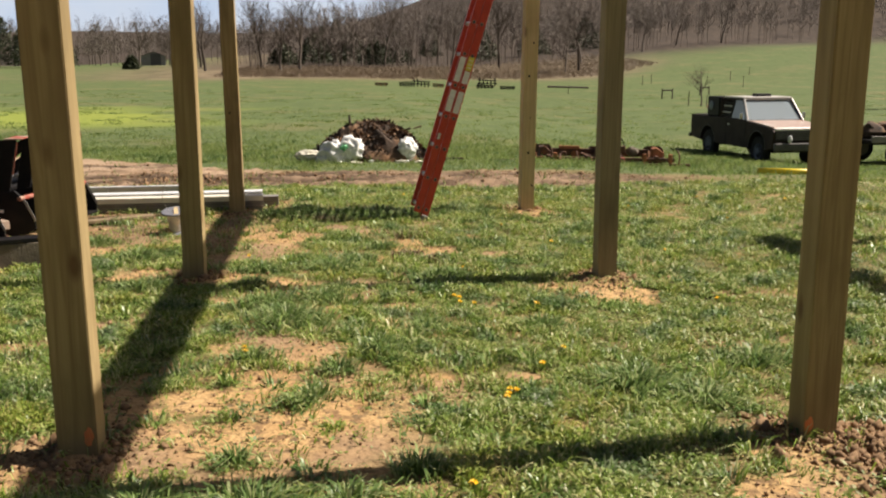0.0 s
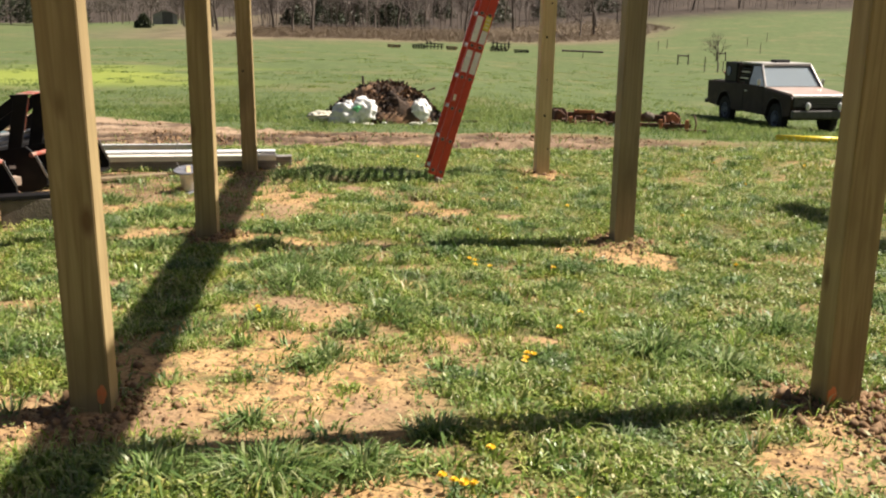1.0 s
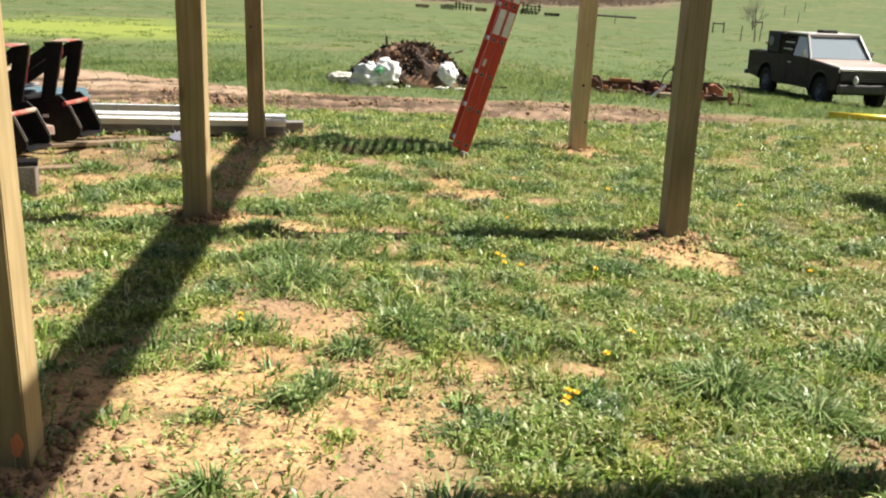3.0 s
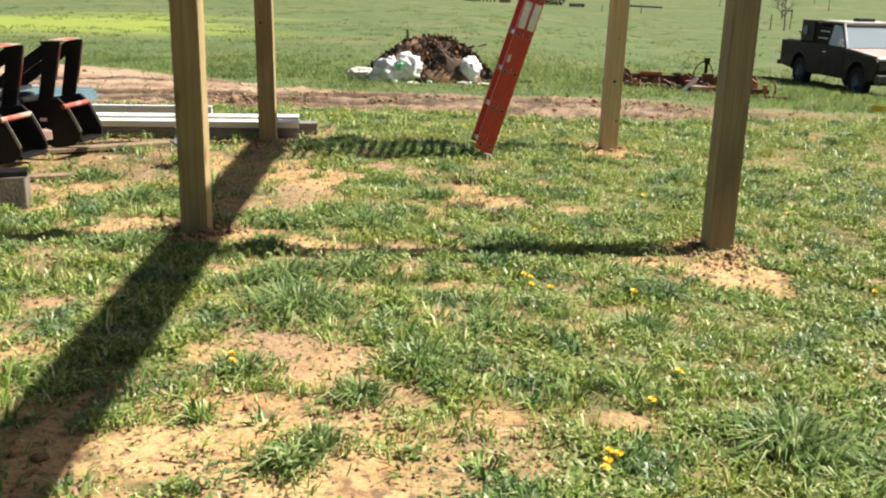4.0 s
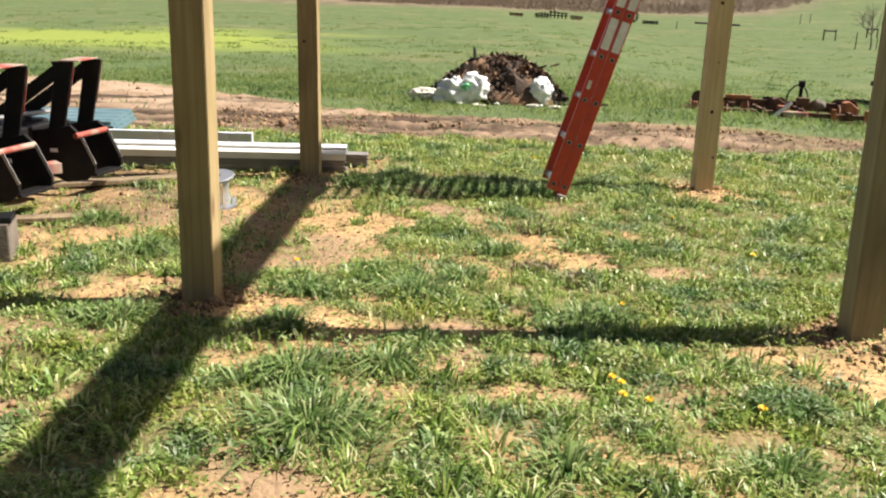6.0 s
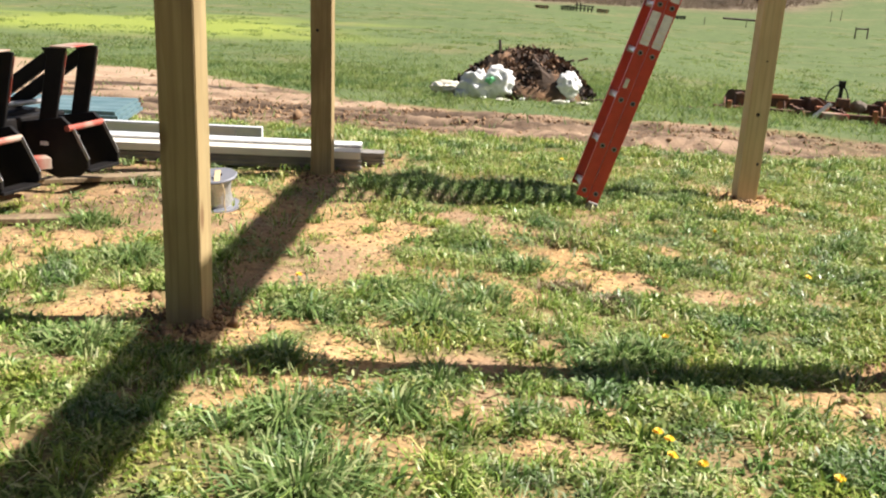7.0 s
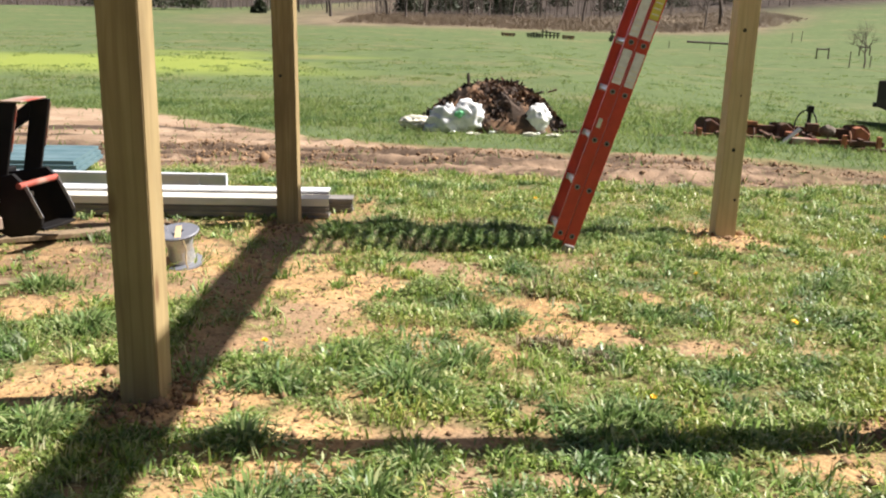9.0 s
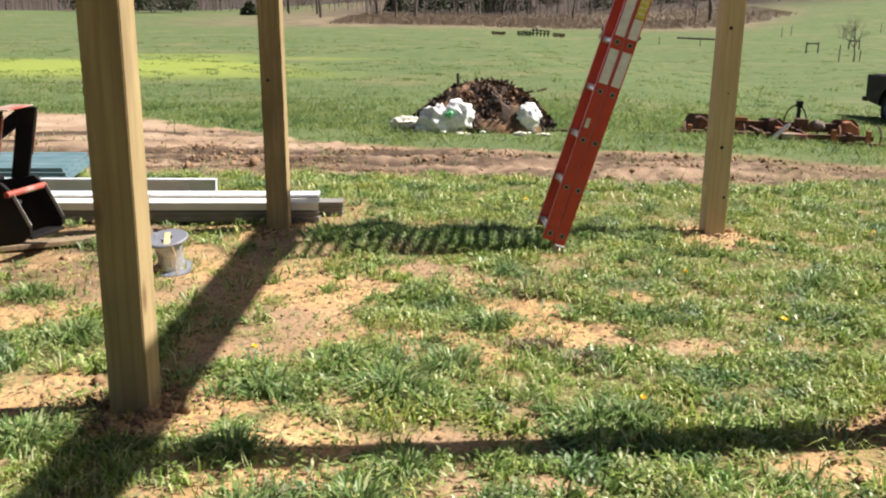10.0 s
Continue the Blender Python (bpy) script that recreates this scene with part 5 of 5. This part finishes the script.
def woods(name, count, area, lo, hi, seed, label):
    """Far bare woods: many trees of few pieces in one mesh."""
    rng = np.random.default_rng(seed)
    segs = []
    made = 0
    while made < count:
        x, y = rng.uniform(area[0], area[1]), area[2] + (area[3] - area[2]) * rng.uniform(0, 1) ** 1.5
        if not area[4](x, y):
            continue
        made += 1
        h = rng.uniform(lo, hi)
        g = gz(x, y)
        top = np.array([x + rng.normal(0, 0.4), y, g + h])
        foot = np.array([x, y, g - 0.3])
        segs.append((*foot, *(foot + (top - foot) * 0.5), h * 0.007, h * 0.005))
        segs.append((*(foot + (top - foot) * 0.5), *top, h * 0.005, 0.02))
        for _ in range(11):
            s = rng.uniform(0.3, 0.95)
            p = foot + (top - foot) * s
            an = rng.uniform(0, 2 * np.pi)
            ln = h * rng.uniform(0.16, 0.34) * (1.15 - s * 0.6)
            q = p + np.array([math.cos(an) * ln * 0.7, math.sin(an) * ln * 0.7, ln * 0.75])
            segs.append((*p, *q, 0.055, 0.02))
            for _ in range(4):
                w = p + (q - p) * rng.uniform(0.3, 1)
                e = w + rng.normal(0, 1, 3) * ln * 0.3 + (0, 0, ln * 0.22)
                segs.append((*w, *e, 0.032, 0.012))
    v, t = prisms(segs)
    tagged(new(name, mesh_from_arrays(name, v, t, WOODS)), label, "woods", kind="stuff")


woods("bare_woods", 900, (-14, 190, 140, 330, lambda x, y: y > 140 + 0.5 * max(x - 25, 0) + (12 if x > 40 else 0)), 6.5, 10.5, 3, "bare grey-brown woods covering a hillside")
woods("bare_woods", 420, (-110, -8, 175, 290, lambda x, y: True), 5, 9, 4, "bare brown trees beyond the pasture")
woods("ridge_woods", 900, (-330, 130, 380, 760, lambda x, y: True), 9, 15, 6, "distant wooded ridge against the sky")


def brush(count, seed):
    """Dry stems along the foot of the woods."""
    rng = np.random.default_rng(seed)
    x = rng.uniform(-14, 48, count)
    y = 106 + 0.55 * np.clip(x - 25, 0, None) + 20 * step(25, 60, x) + rng.gamma(2.0, 9, count)
    z = ground_z(x, y, False)
    h = rng.uniform(0.1, 0.5, count)
    dx = rng.normal(0, 0.35, count)
    w = rng.uniform(0.02, 0.06, count)
    p = np.stack([x, y, z], 1)
    v = np.concatenate([p - np.stack([w, 0 * w, 0 * w], 1), p + np.stack([w, 0 * w, 0 * w], 1), p + np.stack([dx, rng.normal(0, 0.3, count), h], 1)])
    i = np.arange(count)
    tagged(new("dry_brush", mesh_from_arrays("dry_brush", v, np.stack([i, i + count, i + 2 * count], 1), BRUSH)), "dry brown brush along the foot of the woods", "brush", kind="stuff")


brush(22000, 9)


def evergreen(x, y, h, r, seed):
    rng = np.random.default_rng(seed)
    z = gz(x, y)
    root = thing("evergreen_tree", pose(x, y, z), "dark evergreen tree at the far side of pasture", "tree", "evergreens beyond the pasture")
    v, t = prisms([(0, 0, -0.2, 0, 0, h * 0.9, 0.14, 0.03)])
    tk = new("trunk", mesh_from_arrays("trunk", v, t, BARK))
    tk.parent = root
    n = 2600
    s = rng.uniform(0.06, 1, n)
    an = rng.uniform(0, 2 * np.pi, n)
    rr = r * (1 - s) ** 0.7 * rng.uniform(0.55, 1.05, n) * (1 + 0.25 * np.sin(an * 3 + seed))
    p = np.stack([rr * np.cos(an), rr * np.sin(an), s * h], 1)
    d = rng.normal(0, 1, (n, 3)) * 0.22
    e = rng.normal(0, 1, (n, 3)) * 0.22
    i = np.arange(n)
    ob = new("crown", mesh_from_arrays("crown", np.concatenate([p, p + d, p + e]), np.stack([i, i + n, i + 2 * n], 1), NEEDLES))
    ob.parent = root


for k, (ex, ey, eh, er) in enumerate(((-47, 150, 7.5, 3.4), (-52, 152, 8.5, 3.6), (-43.5, 154, 6.5, 2.8), (-57, 150, 8, 3.4), (-29.5, 140, 1.7, 1.2), (0.5, 190, 8.5, 2.6), (-2.5, 193, 7.0, 2.2), (21.0, 205, 9.0, 2.6), (-4, 172, 5.5, 3.6), (3, 176, 6.0, 4.2), (7.5, 170, 4.5, 3.4), (12, 178, 6.5, 4.0), (-9, 168, 4.0, 3.0), (28, 176, 6.0, 3.8), (40, 186, 6.0, 4.0), (52, 190, 6.5, 4.2))):
    evergreen(ex, ey, eh, er, k)


def far_barn(x, y, w, d, h):
    root = thing("far_barn", pose(x, y, gz(x, y), 0, 0, 12), "small grey barn with a dark roof far beyond the pasture", "barn")
    bm = bmesh.new()
    plate(bm, [(-w / 2, -0.5), (w / 2, -0.5), (w / 2, h), (0, h * 1.45), (-w / 2, h)], d)
    wall = part("wall", bm, SIDING, root)
    for s in (-1, 1):
        bm = bmesh.new()
        bar(bm, (s * (w / 2 + 0.3), -d / 2 - 0.3, h - 0.1), (s * (w / 2 + 0.3), d / 2 + 0.3, h - 0.1), 0.05, 0.05)
        f = [bm.verts.new(q) for q in ((s * (w / 2 + 0.4), -d / 2 - 0.3, h - 0.15), (s * (w / 2 + 0.4), d / 2 + 0.3, h - 0.15), (0, d / 2 + 0.3, h * 1.47), (0, -d / 2 - 0.3, h * 1.47))]
        bm.faces.new(f)
        part("roof", bm, ROOF, root, "dark metal roof slope")
    bm = bmesh.new()
    box(bm, 0.4, -d / 2 - 0.03, 1.0, 1.8, 0.06, 2.2)
    part("door", bm, ROOF, wall, "dark barn door")


far_barn(-33.5, 178, 4.2, 6, 1.7)
bm = bmesh.new()
rod(bm, (-25.5, 150, gz(-25.5, 150) - 0.2), (-25.3, 150, gz(-25.5, 150) + 7.5), 0.14, 0.1, 8)
tagged(part("utility_pole", bm, BARK, None, "weathered grey wooden utility pole beyond the pasture"), category="pole")


# ---------- grass, weeds, flowers, clods ----------
def blades(name, count, area, size, width, mat, seed, label, keep=None, flat=False, clump=0.3):
    """Bent blades over an area, thin where the soil shows."""
    rng = np.random.default_rng(seed)
    x, y = rng.uniform(area[0], area[1], count), rng.uniform(area[2], area[3], count)
    dense = (0.05 + 0.95 * (1 - bare(x, y)) ** 1.3) * (0.25 + 1.05 * step(0.38, 0.58, fnoise(x, y, clump, seed + 40)))
    if keep is not None:
        dense = dense * keep(x, y)
    ok = rng.uniform(0, 1, count) < dense
    x, y, dense = x[ok], y[ok], dense[ok]
    n = len(x)
    lush = 0.4 + 1.35 * step(0.34, 0.68, fnoise(x, y, 0.2, 31))
    h = size * rng.uniform(0.55, 1.35, n) * lush
    return blade_mesh(name, x, y, h, width, mat, rng, label, flat)


def blade_mesh(name, x, y, h, width, mat, rng, label, flat=False, out=None):
    n = len(x)
    z = ground_z(x, y) - 0.006
    an = rng.uniform(0, 2 * np.pi, n)
    bend = rng.uniform(0.35, 1.1, n)
    dx, dy = np.cos(an), np.sin(an)
    if out is not None:
        dx, dy = out[0] * 0.75 + 0.4 * dx, out[1] * 0.75 + 0.4 * dy
    w = width * rng.uniform(0.6, 1.3, n)
    face = rng.uniform(0, 2 * np.pi, n)
    sx, sy = np.cos(face) * w / 2, np.sin(face) * w / 2
    p = np.stack([x, y, z], 1)
    s = np.stack([sx, sy, 0 * sx], 1)
    tip = p + np.stack([dx * bend * h * 0.95, dy * bend * h * 0.95, h * (1.05 - 0.55 * bend)], 1)
    if flat:
        v = np.stack([p - s, p + s, tip], 1).reshape(-1, 3)
        t = np.arange(3 * n).reshape(-1, 3)
    else:
        mid = p + np.stack([dx * bend * h * 0.35, dy * bend * h * 0.35, h * 0.62], 1)
        if out is not None:
            # long blades arch over and droop
            bend = rng.uniform(0.3, 1.5, n)
            mid = p + np.stack([dx * bend * h * 0.5, dy * bend * h * 0.5, h * (0.72 - 0.1 * bend)], 1)
            tip = p + np.stack([dx * bend * h * 1.25, dy * bend * h * 1.25, h * (1.1 - 0.55 * bend)], 1)
        v = np.stack([p - s, p + s, mid - s * 0.8, mid + s * 0.8, tip], 1).reshape(-1, 3)
        t = (5 * np.arange(n)[:, None, None] + np.array([[0, 1, 3], [0, 3, 2], [2, 3, 4]])[None]).reshape(-1, 3)
    return tagged(new(name, mesh_from_arrays(name, v, t, mat)), label, "grass", kind="stuff")


blades("grass", 270000, (-3.0, 2.9, 2.3, 7.2), 0.038, 0.0075, GRASS, 1, "short uneven green lawn grass with bare gaps", None, False, 0.17)
blades("grass", 230000, (-4.6, 5.2, 7.2, 12.2), 0.046, 0.008, GRASS, 2, "short uneven green lawn grass with bare gaps", None, False, 0.17)
RING = (lambda x, y: 1.0 * ((y < 2.32) | ((y < 7.2) & ((x < -2.98) | (x > 2.88))) | ((y >= 7.2) & ((x < -4.58) | (x > 5.18)))))
blades("grass", 380000, (-6.5, 7, -1.5, 12.2), 0.055, 0.014, GRASS, 5, "short uneven green lawn grass with bare gaps", RING, True, 0.2)
blades("field_grass", 300000, (-14, 18, 11.8, 32), 0.085, 0.02, FAR_GRASS, 3, "bright green pasture grass", (lambda x, y: step(32, 17, y)), True, 0.7)


def field_tufts(count, per, seed):
    """Rank tufts of pasture grass, seen as soft darker clumps."""
    rng = np.random.default_rng(seed)
    cy = 17 + 60 * rng.uniform(0, 1, count) ** 1.6
    cx = rng.uniform(-0.62, 0.85, count) * cy
    ok = (road(cx, cy) < 0.1) & (fnoise(cx, cy, 5, 91) > 0.42)
    cx, cy = cx[ok], cy[ok]
    spread = np.repeat(rng.uniform(0.08, 0.3, len(cx)), per)
    x = np.repeat(cx, per) + rng.normal(0, 1, len(cx) * per) * spread
    y = np.repeat(cy, per) + rng.normal(0, 1, len(cx) * per) * spread
    h = rng.uniform(0.06, 0.15, len(x))
    blade_mesh("field_grass_tufts", x, y, h, 0.035, FAR_GRASS, rng, "rank darker tufts of pasture grass", True)


field_tufts(3200, 26, 66)


def weeds(count, area, seed):
    """Low broad leaves in rosettes."""
    rng = np.random.default_rng(seed)
    cx, cy = rng.uniform(area[0], area[1], count), rng.uniform(area[2], area[3], count)
    ok = rng.uniform(0, 1, count) < (1 - 0.85 * bare(cx, cy)) * (0.25 + 1.05 * step(0.38, 0.58, fnoise(cx, cy, 0.17, 41))) * (0.25 + 0.75 * step(0.4, 0.58, fnoise(cx, cy, 0.35, 77)))
    cx, cy = cx[ok], cy[ok]
    k = 7
    x = np.repeat(cx, k) + rng.normal(0, 0.02, len(cx) * k)
    y = np.repeat(cy, k) + rng.normal(0, 0.02, len(cx) * k)
    n = len(x)
    z = ground_z(x, y) + rng.uniform(0.004, 1.0, n) * (0.012 + 0.05 * step(0.34, 0.68, fnoise(x, y, 0.2, 31)))
    an = rng.uniform(0, 2 * np.pi, n)
    L, w = rng.uniform(0.012, 0.036, n), rng.uniform(0.003, 0.0075, n)
    d = np.stack([np.cos(an), np.sin(an), rng.uniform(0.0, 0.7, n)], 1)
    s = np.stack([-np.sin(an), np.cos(an), rng.normal(0, 0.3, n)], 1)
    p = np.stack([x, y, z], 1)
    v = np.stack([p, p + d * L[:, None] * 0.5 - s * w[:, None], p + d * L[:, None], p + d * L[:, None] * 0.5 + s * w[:, None]], 1).reshape(-1, 3)
    t = (4 * np.arange(n)[:, None, None] + np.array([[0, 1, 2], [0, 2, 3]])[None]).reshape(-1, 3)
    tagged(new("weeds", mesh_from_arrays("weeds", v, t, WEED)), "low broad-leaved weeds among lawn grass", "weeds", kind="stuff")


weeds(56000, (-3.2, 3.4, 2.4, 10.5), 12)



def clumps(name, count, area, per, size, width, mat, seed, label, spacing):
    """Small domed clumps of arching leaves, gathered in drifts with thin turf between."""
    rng = np.random.default_rng(seed)
    cx, cy = rng.uniform(area[0], area[1], count), rng.uniform(area[2], area[3], count)
    keep = (1 - 0.9 * bare(cx, cy)) * (0.12 + 0.88 * step(0.48, 0.6, fnoise(cx, cy, spacing, seed + 7)))
    ok = rng.uniform(0, 1, count) < keep
    cx, cy = cx[ok], cy[ok]
    r = np.repeat(rng.uniform(0.025, 0.075, len(cx)), per)
    big = np.repeat(rng.uniform(0.6, 1.3, len(cx)), per)
    n = len(r)
    an, rr = rng.uniform(0, 2 * np.pi, n), r * np.sqrt(rng.uniform(0, 1, n))
    h = size * big * rng.uniform(0.55, 1.2, n) * (1.15 - 0.5 * rr / 0.075)
    blade_mesh(name, np.repeat(cx, per) + rr * np.cos(an), np.repeat(cy, per) + rr * np.sin(an), h, width, mat, rng, label, False, (np.cos(an), np.sin(an)))


clumps("weed_clumps", 2100, (-3.2, 3.2, 2.3, 7.0), 34, 0.06, 0.0125, CLUMP, 71, "dark green broad-leaved clumps standing in thin lawn", 0.32)
clumps("weed_clumps", 1900, (-3.6, 4.4, 7.0, 11.6), 26, 0.065, 0.014, CLUMP, 72, "dark green broad-leaved clumps standing in thin lawn", 0.38)
clumps("grass_clumps", 1500, (-3.0, 3.2, 2.3, 8.5), 30, 0.085, 0.0075, GRASS, 73, "upright yellow-green grass clumps in lawn", 0.45)

# taller dark tufts: x, y, radius
FRONT_TUFTS = [
    (-1.0, 5.36, 0.27), (0.67, 4.24, 0.27), (0.92, 4.05, 0.2), (1.42, 4.6, 0.2), (-1.12, 4.70, 0.12), (-0.71, 4.54, 0.1), (-0.82, 4.2, 0.1), (-0.9, 4.08, 0.09), (-0.5, 4.8, 0.17),
    (-1.13, 5.78, 0.18), (-0.79, 5.87, 0.17), (-1.0, 3.07, 0.26), (-1.35, 3.08, 0.2), (-0.7, 3.12, 0.14), (-1.09, 3.5, 0.09), (0.45, 5.25, 0.17), (-0.2, 5.2, 0.15), (-0.42, 3.4, 0.12),
]
BACK_TUFTS = [
    (0.0, 6.52, 0.2), (0.13, 6.56, 0.17), (-0.33, 7.57, 0.16), (-0.74, 6.73, 0.22), (-1.23, 6.72, 0.15), (0.43, 7.76, 0.15), (-2.18, 7.25, 0.2), (-0.67, 6.1, 0.12), (-1.24, 6.21, 0.13),
    (-2.61, 7.82, 0.16), (-0.96, 7.01, 0.15), (-0.52, 7.02, 0.15), (1.53, 8.46, 0.18), (0.8, 9.4, 0.18), (-1.95, 6.25, 0.2), (-0.5, 9.25, 0.3), (0.1, 9.22, 0.24), (-1.0, 9.3, 0.26),
    (-0.75, 9.12, 0.2), (0.45, 9.5, 0.2), (0.85, 9.55, 0.16), (-0.25, 9.4, 0.25), (-1.3, 9.2, 0.2), (-0.1, 9.12, 0.2), (-0.9, 9.22, 0.22), (-0.4, 9.08, 0.18),
]
rng = np.random.default_rng(50)
xs, ys, hs, ox, oy = [], [], [], [], []
for tx, ty, tr in FRONT_TUFTS + BACK_TUFTS:
    n = int(8000 * tr * tr) + 110
    an, rr = rng.uniform(0, 2 * np.pi, n), tr * np.abs(rng.normal(0, 0.6, n))
    xs.append(tx + rr * np.cos(an))
    ys.append(ty + 0.8 * rr * np.sin(an))
    hs.append(rng.uniform(0.06, 0.14, n) * (0.6 + 1.6 * tr) * (1.1 - 0.4 * rr / tr))
    ox.append(np.cos(an))
    oy.append(np.sin(an))
blade_mesh("tall_grass_tufts", np.concatenate(xs), np.concatenate(ys), np.concatenate(hs), 0.0105, TALL_GRASS, rng, "taller dark green arching grass tufts in lawn", False, (np.concatenate(ox), np.concatenate(oy)))

# dry brown stems
rng = np.random.default_rng(51)
xs, ys, hs = [], [], []
for tx, ty, tr, n in ((-0.15, 7.27, 0.09, 300), (-0.09, 8.13, 0.16, 300), (-0.33, 9.5, 0.3, 460), (0.05, 7.1, 0.07, 160), (-0.79, 8.95, 0.2, 200)):
    xs.append(tx + rng.normal(0, tr * 0.6, n))
    ys.append(ty + rng.normal(0, tr * 0.4, n))
    hs.append(rng.uniform(0.04, 0.10, n))
blade_mesh("dry_stems", np.concatenate(xs), np.concatenate(ys), np.concatenate(hs), 0.006, DRY_STRAW, rng, "dry brown weed stems in lawn")


def dandelion():
    root = thing("dandelion", Matrix(), "yellow dandelion in flower in lawn grass", "flower", "dandelions in the lawn")
    bm = bmesh.new()
    rod(bm, (0, 0, 0), (0.004, 0, 0.05), 0.002, n=5)
    part("stem", bm, STEM, root)
    bm = bmesh.new()
    for ring, (r, z, n) in enumerate(((0.019, 0.050, 16), (0.014, 0.055, 13), (0.008, 0.059, 8))):
        for k in range(n):
            an = 2 * math.pi * (k + 0.5 * ring) / n
            c, s = math.cos(an), math.sin(an)
            vs = [bm.verts.new(q) for q in ((0.004, 0, z - 0.006), (0.004 + r * 0.7 * c - 0.003 * s, r * 0.7 * s + 0.003 * c, z), (0.004 + r * c, r * s, z + 0.002), (0.004 + r * 0.7 * c + 0.003 * s, r * 0.7 * s - 0.003 * c, z))]
            bm.faces.new(vs)
    part("flower_head", bm, DANDELION, root, "bright yellow petals")
    return root


HEADS = [(-0.44, 3.01), (-0.42, 2.97), (-0.38, 2.97), (-0.34, 2.95), (0.27, 2.8), (-0.04, 2.85), (0.01, 4.03), (0.04, 4.08), (0.05, 4.13), (0.08, 4.11), (0.03, 5.70), (0.05, 5.8), (0.02, 5.84), (1.72, 5.75), (-0.26, 3.2),
         (-1.17, 4.70), (-1.17, 4.75), (0.28, 4.5), (0.44, 4.73), (1.94, 7.26), (1.09, 7.7), (0.21, 6.69), (-1.35, 7.07), (0.81, 8.46), (0.07, 10.5), (0.51, 5.66), (0.13, 5.67), (2.4, 9.6), (3.1, 8.7), (3.4, 10.2), (4.3, 9.9)]
first = dandelion()
rng = np.random.default_rng(52)
for k, (hx, hy) in enumerate(HEADS):
    m = pose(hx, hy, gz(hx, hy, True), rng.uniform(-14, 14), rng.uniform(-14, 14), rng.uniform(0, 360))
    if k:
        copy_thing(first, m)
    else:
        first.matrix_basis = m


def clods(count, seed):
    """Loose crumbs and clods of dug soil, most of them round the posts."""
    rng = np.random.default_rng(seed)
    cx, cy, sz = [], [], []
    for px, py in POSTS:
        n = count // (8 if py < 8 else 30)
        an, rr = rng.uniform(0, 2 * np.pi, n), 0.1 + np.abs(rng.normal(0, 0.15, n))
        cx.append(px + rr * np.cos(an))
        cy.append(py + rr * np.sin(an))
        sz.append(rng.gamma(1.2, 0.0045, n) + 0.002)
    n = count // 3
    cx.append(1.5 + rng.normal(0, 0.18, n))
    cy.append(3.42 + rng.normal(0, 0.15, n))
    sz.append(rng.gamma(1.2, 0.0065, n) + 0.003)
    n = count
    x, y = rng.uniform(-3, 2.4, n * 3), rng.uniform(2.6, 10, n * 3)
    ok = bare(x, y) > 0.6
    cx.append(x[ok])
    cy.append(y[ok])
    sz.append(rng.gamma(1.2, 0.0025, ok.sum()) + 0.0015)
    n = count
    x, y = rng.uniform(-9, 6, n), rng.uniform(11.6, 17.5, n)
    ok = road(x, y) > 0.5
    cx.append(x[ok])
    cy.append(y[ok])
    sz.append(rng.gamma(1.2, 0.0045, ok.sum()) + 0.002)
    x = rng.uniform(-4, 5, 9000)
    y = 12.3 + 0.75 * rng.integers(0, 3, 9000) + rng.normal(0, 0.13, 9000) - 0.2 * np.sin(x * 0.5)
    ok = (road(x, y) > 0.5) & (fnoise(x * 0.5, y, 0.4, 63) > 0.45)
    cx.append(x[ok])
    cy.append(y[ok])
    sz.append(rng.gamma(1.2, 0.0055, ok.sum()) + 0.002)
    x, y, s = np.concatenate(cx), np.concatenate(cy), np.concatenate(sz)
    n = len(x)
    z = ground_z(x, y) + s * 0.25
    octa = np.array([[1, 0, 0], [-1, 0, 0], [0, 1, 0], [0, -1, 0], [0, 0, 1], [0, 0, -1]], float)
    v = octa[None] * s[:, None, None] * rng.uniform(0.6, 1.3, (n, 6, 1)) + rng.normal(0, 0.25, (n, 6, 3)) * s[:, None, None]
    v = v + np.stack([x, y, z], 1)[:, None]
    f = np.array([[0, 2, 4], [2, 1, 4], [1, 3, 4], [3, 0, 4], [2, 0, 5], [1, 2, 5], [3, 1, 5], [0, 3, 5]])
    t = (6 * np.arange(n)[:, None, None] + f[None]).reshape(-1, 3)
    tagged(new("soil_clods", mesh_from_arrays("soil_clods", v.reshape(-1, 3), t, CLOD)), "loose crumbs and clods of dug tan soil", "soil", kind="stuff")


clods(6000, 53)
